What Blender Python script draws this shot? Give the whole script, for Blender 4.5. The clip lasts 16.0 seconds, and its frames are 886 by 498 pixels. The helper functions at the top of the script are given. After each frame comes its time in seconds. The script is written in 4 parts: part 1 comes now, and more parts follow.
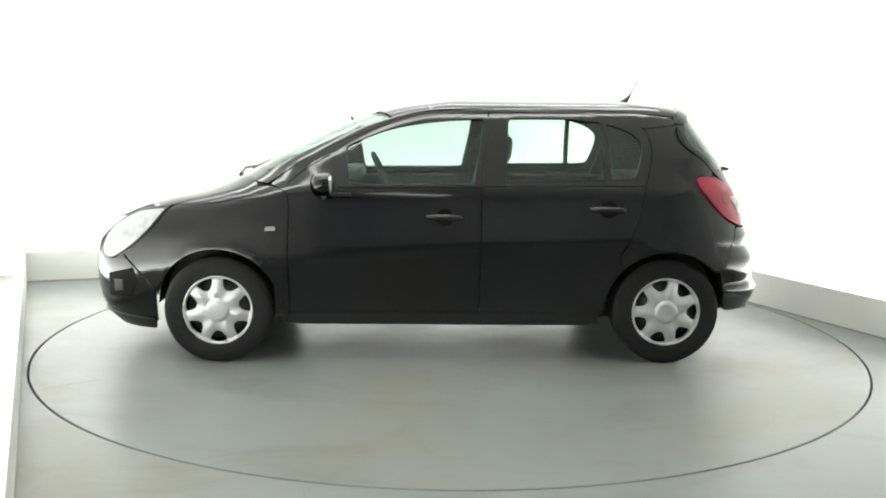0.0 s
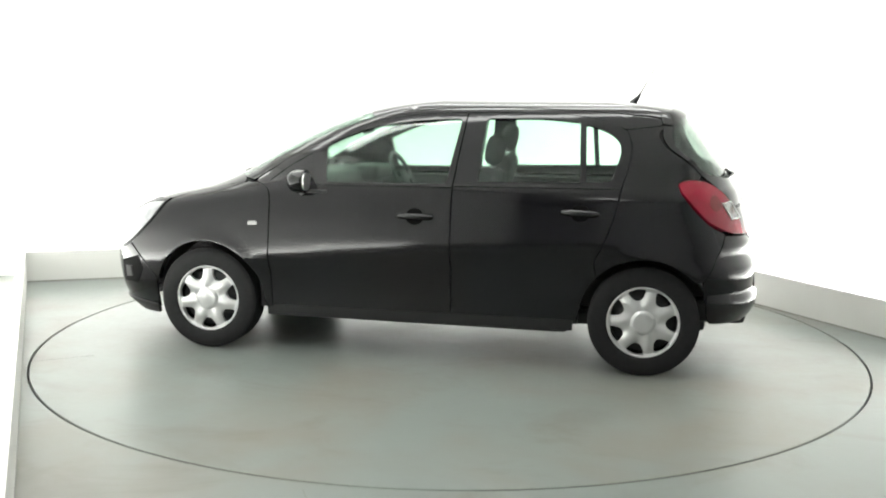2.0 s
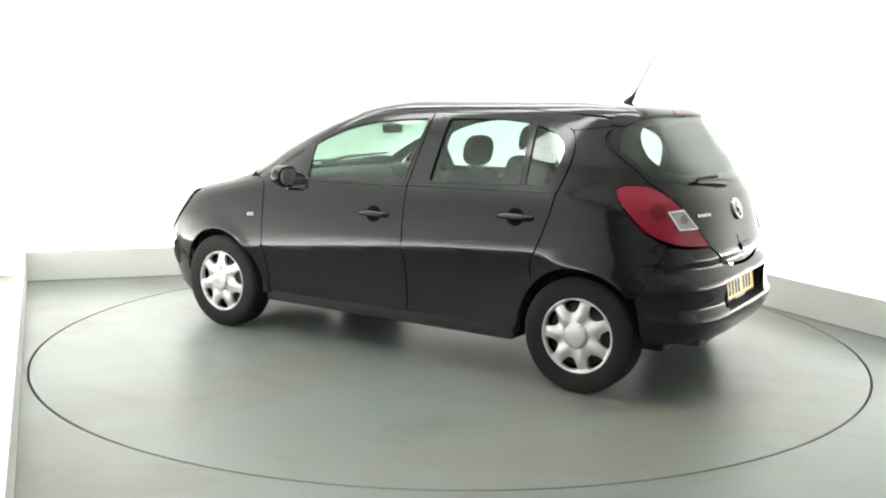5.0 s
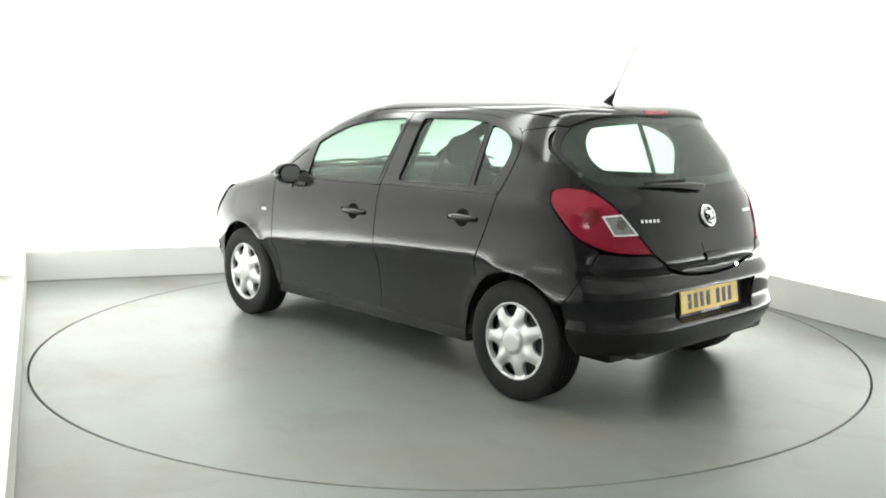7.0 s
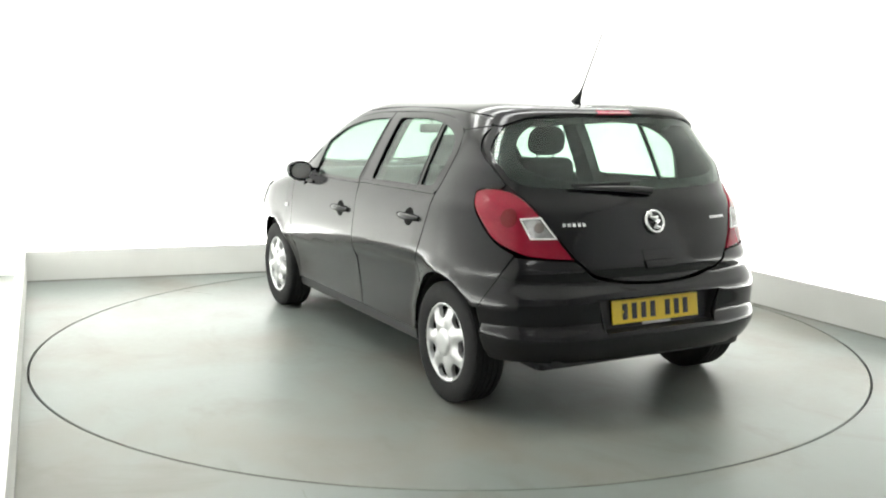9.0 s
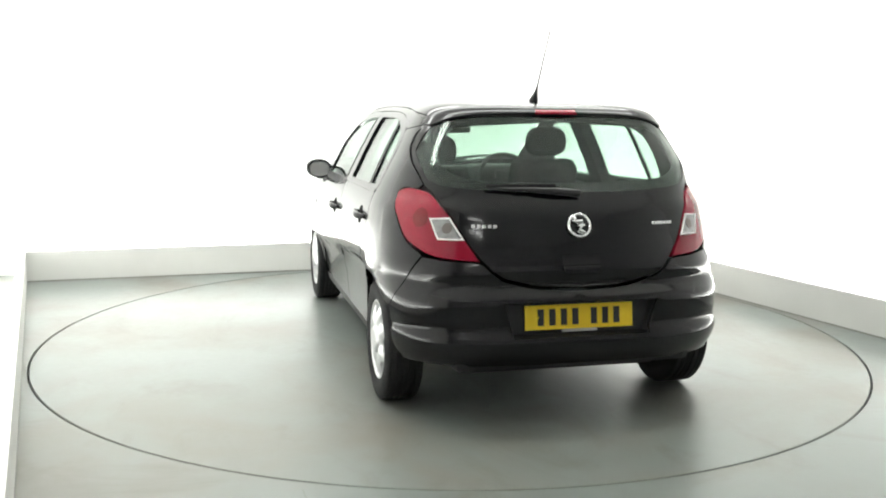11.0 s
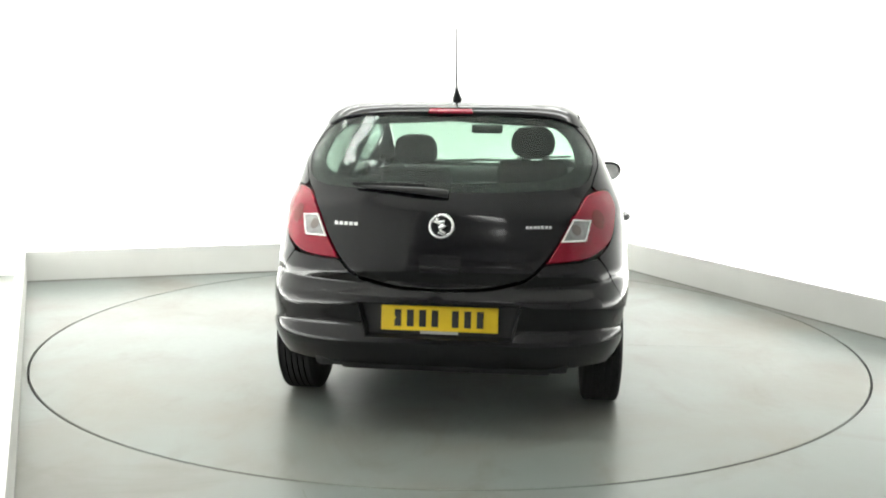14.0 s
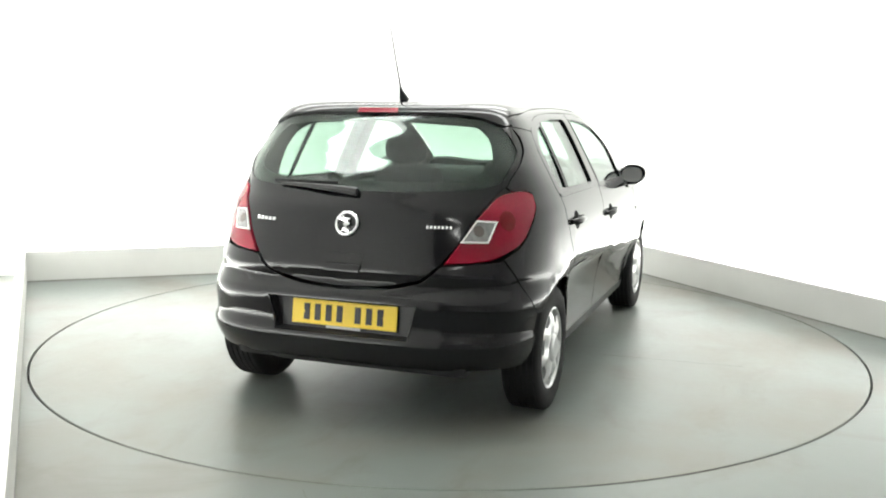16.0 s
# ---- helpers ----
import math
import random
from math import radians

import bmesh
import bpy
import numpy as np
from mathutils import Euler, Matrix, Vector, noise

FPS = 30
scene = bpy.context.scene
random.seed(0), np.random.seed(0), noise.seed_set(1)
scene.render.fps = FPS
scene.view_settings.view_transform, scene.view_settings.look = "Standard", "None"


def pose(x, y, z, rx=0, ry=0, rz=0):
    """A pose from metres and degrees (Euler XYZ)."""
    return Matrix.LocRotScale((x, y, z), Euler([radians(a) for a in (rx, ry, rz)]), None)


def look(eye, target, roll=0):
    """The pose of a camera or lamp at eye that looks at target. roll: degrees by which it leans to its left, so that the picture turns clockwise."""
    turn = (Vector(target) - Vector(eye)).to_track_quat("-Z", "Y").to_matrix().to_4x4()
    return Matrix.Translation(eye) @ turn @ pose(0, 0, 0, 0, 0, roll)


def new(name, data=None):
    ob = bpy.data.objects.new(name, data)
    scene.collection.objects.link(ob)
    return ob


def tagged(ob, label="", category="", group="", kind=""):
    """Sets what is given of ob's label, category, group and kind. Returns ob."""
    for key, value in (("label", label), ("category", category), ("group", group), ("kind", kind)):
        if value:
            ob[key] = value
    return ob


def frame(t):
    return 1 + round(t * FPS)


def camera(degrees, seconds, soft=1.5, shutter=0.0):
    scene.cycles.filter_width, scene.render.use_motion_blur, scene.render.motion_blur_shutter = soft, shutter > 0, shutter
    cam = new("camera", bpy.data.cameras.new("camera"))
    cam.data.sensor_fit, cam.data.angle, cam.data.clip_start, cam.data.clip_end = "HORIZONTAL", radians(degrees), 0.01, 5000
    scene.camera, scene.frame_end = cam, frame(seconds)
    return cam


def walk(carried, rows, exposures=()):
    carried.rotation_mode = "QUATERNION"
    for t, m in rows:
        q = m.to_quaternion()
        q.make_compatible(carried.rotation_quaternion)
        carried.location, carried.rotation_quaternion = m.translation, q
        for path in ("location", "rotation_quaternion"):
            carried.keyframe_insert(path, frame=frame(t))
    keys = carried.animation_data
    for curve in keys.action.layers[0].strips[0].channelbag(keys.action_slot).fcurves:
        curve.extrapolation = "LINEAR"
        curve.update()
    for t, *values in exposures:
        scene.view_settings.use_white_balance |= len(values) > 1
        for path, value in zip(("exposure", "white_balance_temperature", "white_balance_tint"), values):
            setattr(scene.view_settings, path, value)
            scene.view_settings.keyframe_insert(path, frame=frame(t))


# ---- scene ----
cam = camera(50.93, 16.0, soft=2.0)
EYE, YAW, TILT = Vector((0.0, -5.7848, 1.4323)), -0.0076, -0.1525
AIM = EYE + Vector((math.sin(YAW) * math.cos(TILT), math.cos(YAW) * math.cos(TILT), math.sin(TILT)))
CAM_POSE = look(EYE, AIM, 0.682)
walk(cam, [(0.0, CAM_POSE), (16.0, CAM_POSE)])
# the turn of the table, degrees
TURN = [(0, 182.04), (0.5, 178.73), (1, 175.36), (1.5, 171.94), (2, 168.48), (2.5, 164.98), (3, 161.46), (3.5, 157.91), (4, 154.35), (4.6, 150.07), (5.25, 145.42), (5.9, 140.77),
        (6.5, 136.49), (7, 132.93), (7.5, 129.38), (8, 125.84), (8.5, 122.32), (9, 118.81), (9.6, 114.61), (10.25, 110.08), (10.9, 105.58),
        (11.5, 101.43), (12, 97.98), (12.5, 94.53), (13, 91.09), (13.5, 87.63), (14, 84.17), (14.5, 80.69), (15, 77.19), (15.5, 73.66), (16, 70.1)]
CAR_X, CAR_Y = 0.0563, -0.1380  # the car's stand on the table

# ---- light: a white booth under ceiling strip lights ----
scene.view_settings.exposure = 0.0
world = bpy.data.worlds.new("world")
scene.world = world
world.use_nodes = True
world.node_tree.nodes["Background"].inputs["Color"].default_value = (0.9, 0.95, 1.0, 1)
world.node_tree.nodes["Background"].inputs["Strength"].default_value = 0.02
CEILING = 3.7


def softbox(name, m, sx, sy, power):
    lamp = bpy.data.lights.new(name, "AREA")
    lamp.shape, lamp.size, lamp.size_y, lamp.energy = "RECTANGLE", sx, sy, power
    lamp.color = (0.985, 1.0, 0.968)
    ob = new(name, lamp)
    ob.matrix_world = m
    return ob


for along in (-1.05, 0.45, 1.95):
    softbox("ceiling_strip_light", pose(-0.1, -0.1, CEILING - 0.1, 0, 0, 18) @ pose(0, along, 0), 5.0, 0.36, 67)
# one strip light in the hall, above and behind the camera
softbox("hall_strip_light", pose(-0.1, -6.05, CEILING - 0.1, 0, 0, -35), 1.1, 0.09, 10)
# the booth's foot: plinth corners on plan, with a light trough between plinth and wall
CORNER_L, CORNER_B, END_R, END_L = (-3.38, 1.50), (1.31, 3.03), (3.80, -2.15), (-0.90, -4.12)
LAMP_END = (-1.27, -3.40)
TROUGH = 0.36
for a, b in ((CORNER_L, CORNER_B), (CORNER_B, END_R), (LAMP_END, CORNER_L)):
    a, b = Vector((*a, 0)), Vector((*b, 0))
    d = (b - a).normalized()
    n = Vector((-d.y, d.x, 0))
    e = (a + b) / 2 + n * 0.20 + Vector((0, 0, 0.06))
    m = look(e, e + n * 0.30 + Vector((0, 0, 1)))
    spin = math.degrees(math.atan2((m.to_3x3().transposed() @ d).y, (m.to_3x3().transposed() @ d).x))
    softbox("wall_uplight", m @ pose(0, 0, 0, 0, 0, spin), (b - a).length - 0.2, 0.16, 26 * (b - a).length)


# ---- materials ----
def nodes_of(name):
    m = bpy.data.materials.new(name)
    m.use_nodes = True
    return m, m.node_tree.nodes, m.node_tree.links


def plain(name, color, rough=0.5, metal=0.0, coat=0.0, noise_scale=0.0, amount=0.0, bump=0.0, bump_scale=200.0, coat_rough=0.03, spec=0.5):
    m, n, l = nodes_of(name)
    b = n["Principled BSDF"]
    b.inputs["Base Color"].default_value = (*color, 1)
    b.inputs["Roughness"].default_value = rough
    b.inputs["Metallic"].default_value = metal
    b.inputs["Coat Weight"].default_value = coat
    b.inputs["Coat Roughness"].default_value = coat_rough
    b.inputs["Specular IOR Level"].default_value = spec
    tc = n.new("ShaderNodeTexCoord")
    if noise_scale:
        t = n.new("ShaderNodeTexNoise")
        t.inputs["Scale"].default_value, t.inputs["Detail"].default_value = noise_scale, 6
        l.new(tc.outputs["Object"], t.inputs["Vector"])
        r = n.new("ShaderNodeMapRange")
        r.inputs["To Min"].default_value, r.inputs["To Max"].default_value = 1 - amount, 1 + amount
        l.new(t.outputs["Fac"], r.inputs["Value"])
        mul = n.new("ShaderNodeVectorMath")
        mul.operation = "SCALE"
        mul.inputs[0].default_value = color
        l.new(r.outputs["Result"], mul.inputs["Scale"])
        l.new(mul.outputs["Vector"], b.inputs["Base Color"])
    if bump:
        t2 = n.new("ShaderNodeTexNoise")
        t2.inputs["Scale"].default_value, t2.inputs["Detail"].default_value = bump_scale, 3
        l.new(tc.outputs["Object"], t2.inputs["Vector"])
        bp = n.new("ShaderNodeBump")
        bp.inputs["Strength"].default_value, bp.inputs["Distance"].default_value = bump, 0.002
        l.new(t2.outputs["Fac"], bp.inputs["Height"])
        l.new(bp.outputs["Normal"], b.inputs["Normal"])
    return m


def glass(name, tint, gloss=1.0):
    m, n, l = nodes_of(name)
    n.remove(n["Principled BSDF"])
    tr, gl, mix = n.new("ShaderNodeBsdfTransparent"), n.new("ShaderNodeBsdfGlossy"), n.new("ShaderNodeMixShader")
    lw, pw, mr = n.new("ShaderNodeLayerWeight"), n.new("ShaderNodeMath"), n.new("ShaderNodeMapRange")
    tr.inputs["Color"].default_value = (*tint, 1)
    gl.inputs["Roughness"].default_value = 0.01
    lw.inputs["Blend"].default_value = 0.5
    pw.operation = "POWER"
    pw.inputs[1].default_value = 5.0
    mr.inputs["To Min"].default_value = 0.04 * gloss
    l.new(lw.outputs["Facing"], pw.inputs[0])
    l.new(pw.outputs["Value"], mr.inputs["Value"])
    l.new(mr.outputs["Result"], mix.inputs["Fac"])
    l.new(tr.outputs["BSDF"], mix.inputs[1])
    l.new(gl.outputs["BSDF"], mix.inputs[2])
    l.new(mix.outputs["Shader"], n["Material Output"].inputs["Surface"])
    return m


def floor_paint(name, color, worn, seed):
    """Grey-green floor paint, semi-gloss, with broad tyre scuffs and fine grain."""
    m, n, l = nodes_of(name)
    b = n["Principled BSDF"]
    tc = n.new("ShaderNodeTexCoord")
    mp = n.new("ShaderNodeMapping")
    mp.inputs["Location"].default_value = (seed, seed * 1.7, 0.37)
    l.new(tc.outputs["Object"], mp.inputs["Vector"])
    big, fine = n.new("ShaderNodeTexNoise"), n.new("ShaderNodeTexNoise")
    big.inputs["Scale"].default_value, big.inputs["Detail"].default_value, big.inputs["Distortion"].default_value = 1.1, 6, 0.3
    fine.inputs["Scale"].default_value, fine.inputs["Detail"].default_value = 28, 6
    l.new(mp.outputs["Vector"], big.inputs["Vector"])
    l.new(mp.outputs["Vector"], fine.inputs["Vector"])
    ramp = n.new("ShaderNodeValToRGB")
    ramp.color_ramp.elements[0].position, ramp.color_ramp.elements[1].position = 0.4, 0.72
    ramp.color_ramp.interpolation = "EASE"
    ramp.color_ramp.elements[0].color, ramp.color_ramp.elements[1].color = (*color, 1), (*worn, 1)
    l.new(big.outputs["Fac"], ramp.inputs["Fac"])
    r = n.new("ShaderNodeMapRange")
    r.inputs["To Min"].default_value, r.inputs["To Max"].default_value = 0.93, 1.07
    l.new(fine.outputs["Fac"], r.inputs["Value"])
    sc = n.new("ShaderNodeVectorMath")
    sc.operation = "SCALE"
    scuff, band = n.new("ShaderNodeTexNoise"), n.new("ShaderNodeMapRange")
    wide = n.new("ShaderNodeMapping")
    wide.inputs["Scale"].default_value = (0.85, 1.5, 1.0)
    wide.inputs["Rotation"].default_value = (0, 0, 0.5)
    l.new(mp.outputs["Vector"], wide.inputs["Vector"])
    l.new(wide.outputs["Vector"], scuff.inputs["Vector"])
    scuff.inputs["Scale"].default_value, scuff.inputs["Detail"].default_value, scuff.inputs["Roughness"].default_value, scuff.inputs["Distortion"].default_value = 1.6, 9, 0.62, 0.8
    band.inputs["From Min"].default_value, band.inputs["From Max"].default_value = 0.52, 0.72
    band.inputs["To Min"].default_value, band.inputs["To Max"].default_value = 0.0, 0.55
    l.new(scuff.outputs["Fac"], band.inputs["Value"])
    dirt = n.new("ShaderNodeMix")
    dirt.data_type = "RGBA"
    for sock in dirt.inputs:
        if sock.name == "B" and sock.type == "RGBA":
            sock.default_value = (0.118, 0.108, 0.088, 1)
        if sock.name == "A" and sock.type == "RGBA":
            l.new(ramp.outputs["Color"], sock)
    l.new(band.outputs["Result"], dirt.inputs[0])
    l.new(next(o for o in dirt.outputs if o.type == "RGBA"), sc.inputs[0])
    l.new(r.outputs["Result"], sc.inputs["Scale"])
    l.new(sc.outputs["Vector"], b.inputs["Base Color"])
    r2 = n.new("ShaderNodeMapRange")
    r2.inputs["To Min"].default_value, r2.inputs["To Max"].default_value = 0.28, 0.40
    l.new(fine.outputs["Fac"], r2.inputs["Value"])
    dull = n.new("ShaderNodeMapRange")
    dull.inputs["From Min"].default_value, dull.inputs["From Max"].default_value = 0.4, 0.75
    dull.inputs["To Min"].default_value, dull.inputs["To Max"].default_value = 0.0, 0.09
    l.new(big.outputs["Fac"], dull.inputs["Value"])
    both = n.new("ShaderNodeMath")
    l.new(r2.outputs["Result"], both.inputs[0])
    l.new(dull.outputs["Result"], both.inputs[1])
    l.new(both.outputs["Value"], b.inputs["Roughness"])
    bp = n.new("ShaderNodeBump")
    bp.inputs["Strength"].default_value, bp.inputs["Distance"].default_value = 0.08, 0.002
    l.new(fine.outputs["Fac"], bp.inputs["Height"])
    l.new(bp.outputs["Normal"], b.inputs["Normal"])
    return m


M_FLOOR = floor_paint("floor_paint", (0.166, 0.187, 0.174), (0.170, 0.163, 0.142), 3.0)
M_TABLE = floor_paint("turntable_paint", (0.166, 0.187, 0.174), (0.171, 0.163, 0.140), 8.0)
M_WALL = plain("white_wall_paint", (0.86, 0.86, 0.845), 0.7, noise_scale=1.5, amount=0.01)
M_PLINTH = plain("plinth_paint", (0.60, 0.60, 0.575), 0.5, noise_scale=4, amount=0.05, bump=0.1, bump_scale=30)
M_FOOT_SHADE = plain("grey_foot_shade", (0.22, 0.22, 0.20), 0.7, noise_scale=8, amount=0.3)
M_HALL = plain("hall_paint", (0.74, 0.74, 0.74), 0.8, noise_scale=2, amount=0.1)
# near-black without gloss: the dark of gaps and hollows, put in as colour
M_GAP = plain("dark_gap", (0.004, 0.004, 0.004), 0.8, spec=0.1)
M_PAINT = plain("black_car_paint", (0.0024, 0.0023, 0.0036), 0.11, noise_scale=900, amount=0.3)
M_PLASTIC = plain("black_plastic", (0.012, 0.012, 0.013), 0.45, noise_scale=60, amount=0.15)
M_TRIM = plain("black_gloss_trim", (0.006, 0.006, 0.007), 0.15)
M_RUBBER = plain("tyre_rubber", (0.016, 0.016, 0.0165), 0.8, spec=0.25, noise_scale=40, amount=0.25, bump=0.2, bump_scale=300)
M_HUB = plain("silver_hubcap", (0.58, 0.585, 0.59), 0.3, metal=0.5, coat=0.3, noise_scale=25, amount=0.04)
M_CHROME = plain("chrome", (0.85, 0.85, 0.86), 0.12, metal=1.0)
M_FRAME = plain("pale_lens_frame", (0.82, 0.80, 0.80), 0.2, noise_scale=60, amount=0.1)
M_RED = plain("red_lens", (0.245, 0.004, 0.021), 0.10, coat=0.0, noise_scale=80, amount=0.15)
M_RED_DEEP = plain("deep_red_lens", (0.16, 0.003, 0.010), 0.1, noise_scale=60, amount=0.2)
M_CLEARLENS = plain("clear_lens", (0.32, 0.32, 0.32), 0.25, metal=0.5, coat=0.5, noise_scale=45, amount=0.6)
M_BULB = plain("bulb_cup", (0.20, 0.17, 0.16), 0.25, metal=0.6)
M_LAMP = plain("headlight_lens", (0.36, 0.37, 0.375), 0.3, metal=0.2, coat=0.25, noise_scale=22, amount=0.55)
M_GLASS = glass("green_tinted_glass", (0.80, 0.90, 0.845))
M_GLASS_REAR = glass("rear_glass", (0.78, 0.845, 0.81))
M_FABRIC = plain("dark_seat_fabric", (0.021, 0.021, 0.023), 0.95, noise_scale=120, amount=0.3, bump=0.3, bump_scale=400)
M_INTERIOR = plain("interior_trim", (0.017, 0.017, 0.018), 0.6, noise_scale=90, amount=0.2)
M_LINING = plain("headlining", (0.30, 0.30, 0.29), 0.9, noise_scale=100, amount=0.1)
M_YELLOW = plain("yellow_plate", (0.86, 0.60, 0.02), 0.35, noise_scale=50, amount=0.04)
M_INK = plain("plate_ink", (0.02, 0.02, 0.02), 0.5)
M_MIRROR = plain("mirror_glass", (0.85, 0.85, 0.85), 0.3, metal=1.0)


# ---- mesh helpers ----
def mesh_ob(name, verts, faces, material, parent=None, label="", smooth=True, normals=None):
    me = bpy.data.meshes.new(name)
    me.from_pydata([tuple(map(float, v)) for v in verts], [], [tuple(map(int, f)) for f in faces])
    me.materials.append(material)
    me.update()
    if smooth:
        me.polygons.foreach_set("use_smooth", [True] * len(me.polygons))
    if normals is not None:
        me.normals_split_custom_set_from_vertices([tuple(map(float, v)) for v in normals])
    ob = new(name, me)
    if parent is not None:
        ob.parent = parent
    if label:
        tagged(ob, label)
    return ob


def part(name, bm, material, parent, label="", smooth=False):
    me = bpy.data.meshes.new(name)
    bmesh.ops.recalc_face_normals(bm, faces=bm.faces)
    bm.to_mesh(me)
    bm.free()
    me.materials.append(material)
    if smooth:
        me.polygons.foreach_set("use_smooth", [True] * len(me.polygons))
        me.set_sharp_from_angle(angle=radians(38))
    ob = new(name, me)
    if parent is not None:
        ob.parent = parent
    if label:
        tagged(ob, label)
    return ob


def box(bm, x, y, z, sx, sy, sz, bevel=0.0, m=None, segs=2):
    """A bevelled box by its centre and size."""
    res = bmesh.ops.create_cube(bm, size=1.0)
    bmesh.ops.scale(bm, vec=(sx, sy, sz), verts=res["verts"])
    if bevel:
        es = {e for v in res["verts"] for e in v.link_edges}
        out = bmesh.ops.bevel(bm, geom=list(es), offset=bevel, segments=segs, affect="EDGES", profile=0.6)
        vs = list({v for f in out["faces"] for v in f.verts} | {v for v in res["verts"] if v.is_valid})
    else:
        vs = res["verts"]
    mm = Matrix.Translation((x, y, z)) @ (m or Matrix())
    bmesh.ops.transform(bm, matrix=mm, verts=vs)
    return vs


def lathe(profile, n, axis="y"):
    """Verts and faces of a profile of (radius, along) spun about an axis."""
    verts, faces, k = [], [], len(profile)
    for i in range(n):
        a = 2 * math.pi * i / n
        for r, s in profile:
            verts.append((r * math.cos(a), s, r * math.sin(a)) if axis == "y" else (r * math.cos(a), r * math.sin(a), s))
    for i in range(n):
        j = (i + 1) % n
        for q in range(k - 1):
            faces.append((i * k + q, i * k + q + 1, j * k + q + 1, j * k + q))
    return verts, faces


def tube(points, radius, n=8):
    """A round bar along points."""
    bm = bmesh.new()
    rings = []
    pts = [Vector(p) for p in points]
    for i, p in enumerate(pts):
        d = (pts[min(i + 1, len(pts) - 1)] - pts[max(i - 1, 0)]).normalized()
        q = d.to_track_quat("Z", "Y")
        r = radius[i] if isinstance(radius, (list, tuple)) else radius
        rings.append([bm.verts.new(p + q @ Vector((r * math.cos(a), r * math.sin(a), 0))) for a in [2 * math.pi * k / n for k in range(n)]])
    for a, b in zip(rings, rings[1:]):
        for k in range(n):
            bm.faces.new((a[k], a[(k + 1) % n], b[(k + 1) % n], b[k]))
    bm.faces.new(rings[0][::-1])
    bm.faces.new(rings[-1])
    return bm


def smooth_loop(pts, rounds=1):
    """A closed outline that runs smoothly through its points. A third value of 1 makes a point a sharp corner, a smaller one a corner of that radius."""
    n = len(pts)
    corner = [p[2] if len(p) > 2 else 0 for p in pts]
    xy = [np.array(p[:2], float) for p in pts]
    out, sharp = [], {}
    for i in range(n):
        p0, p1, p2, p3 = xy[i - 1], xy[i], xy[(i + 1) % n], xy[(i + 2) % n]
        if corner[i]:
            sharp[len(out)] = corner[i]
            p0 = p1
        if corner[(i + 1) % n]:
            p3 = p2
        k = 1 if corner[i] and corner[(i + 1) % n] else 5
        d1, d2 = (p2 - p0) / 2, (p3 - p1) / 2
        if corner[i]:
            d1 = p2 - p1
        if corner[(i + 1) % n]:
            d2 = p2 - p1
        size = np.linalg.norm(p2 - p1)
        d1, d2 = d1 * min(1, size / max(np.linalg.norm(d1), 1e-9)), d2 * min(1, size / max(np.linalg.norm(d2), 1e-9))
        for q in range(k):
            t = q / k
            out.append(p1 * (1 + 2 * t) * (1 - t) ** 2 + d1 * t * (1 - t) ** 2 + p2 * t * t * (3 - 2 * t) + d2 * t * t * (t - 1))
    res, m, drop = {}, len(out), set()
    for i, r in sharp.items():
        if r >= 1:
            continue
        ends = []
        for way in (-1, 1):
            left, j, here = r, i, out[i]
            while True:
                nxt = out[(j + way) % m]
                d = np.linalg.norm(nxt - here)
                if d >= left or ((j + way) % m) in sharp:
                    ends.append(here + (nxt - here) * min(1, 0.98 * left / max(d, 1e-9)))
                    break
                left, j, here = left - d, j + way, nxt
                drop.add(j % m)
        a, b = ends
        res[i] = [a * (1 - t) ** 2 + 2 * out[i] * t * (1 - t) + b * t * t for t in (0, 0.2, 0.4, 0.6, 0.8, 1)]
    final = []
    for i in range(m):
        if i in res:
            final += res[i]
        elif i not in drop:
            final.append(out[i])
    return [(float(p[0]), float(p[1])) for p in final]


def resample(loop, step):
    out = []
    n = len(loop)
    for i in range(n):
        a, b = loop[i], loop[(i + 1) % n]
        k = max(1, int(math.hypot(b[0] - a[0], b[1] - a[1]) / step))
        out += [(a[0] + (b[0] - a[0]) * j / k, a[1] + (b[1] - a[1]) * j / k) for j in range(k)]
    return out


def inside(pts, loop):
    x, y = pts[:, 0], pts[:, 1]
    r = np.zeros(len(pts), bool)
    n = len(loop)
    for i in range(n):
        (x1, y1), (x2, y2) = loop[i], loop[(i + 1) % n]
        if y1 != y2:
            r ^= ((y1 > y) != (y2 > y)) & (x < (x2 - x1) * (y - y1) / (y2 - y1) + x1)
    return r


def near_loop(pts, loop, d):
    lp = np.array(loop)
    r = np.zeros(len(pts), bool)
    for p in lp:
        r |= np.hypot(pts[:, 0] - p[0], pts[:, 1] - p[1]) < d
    return r


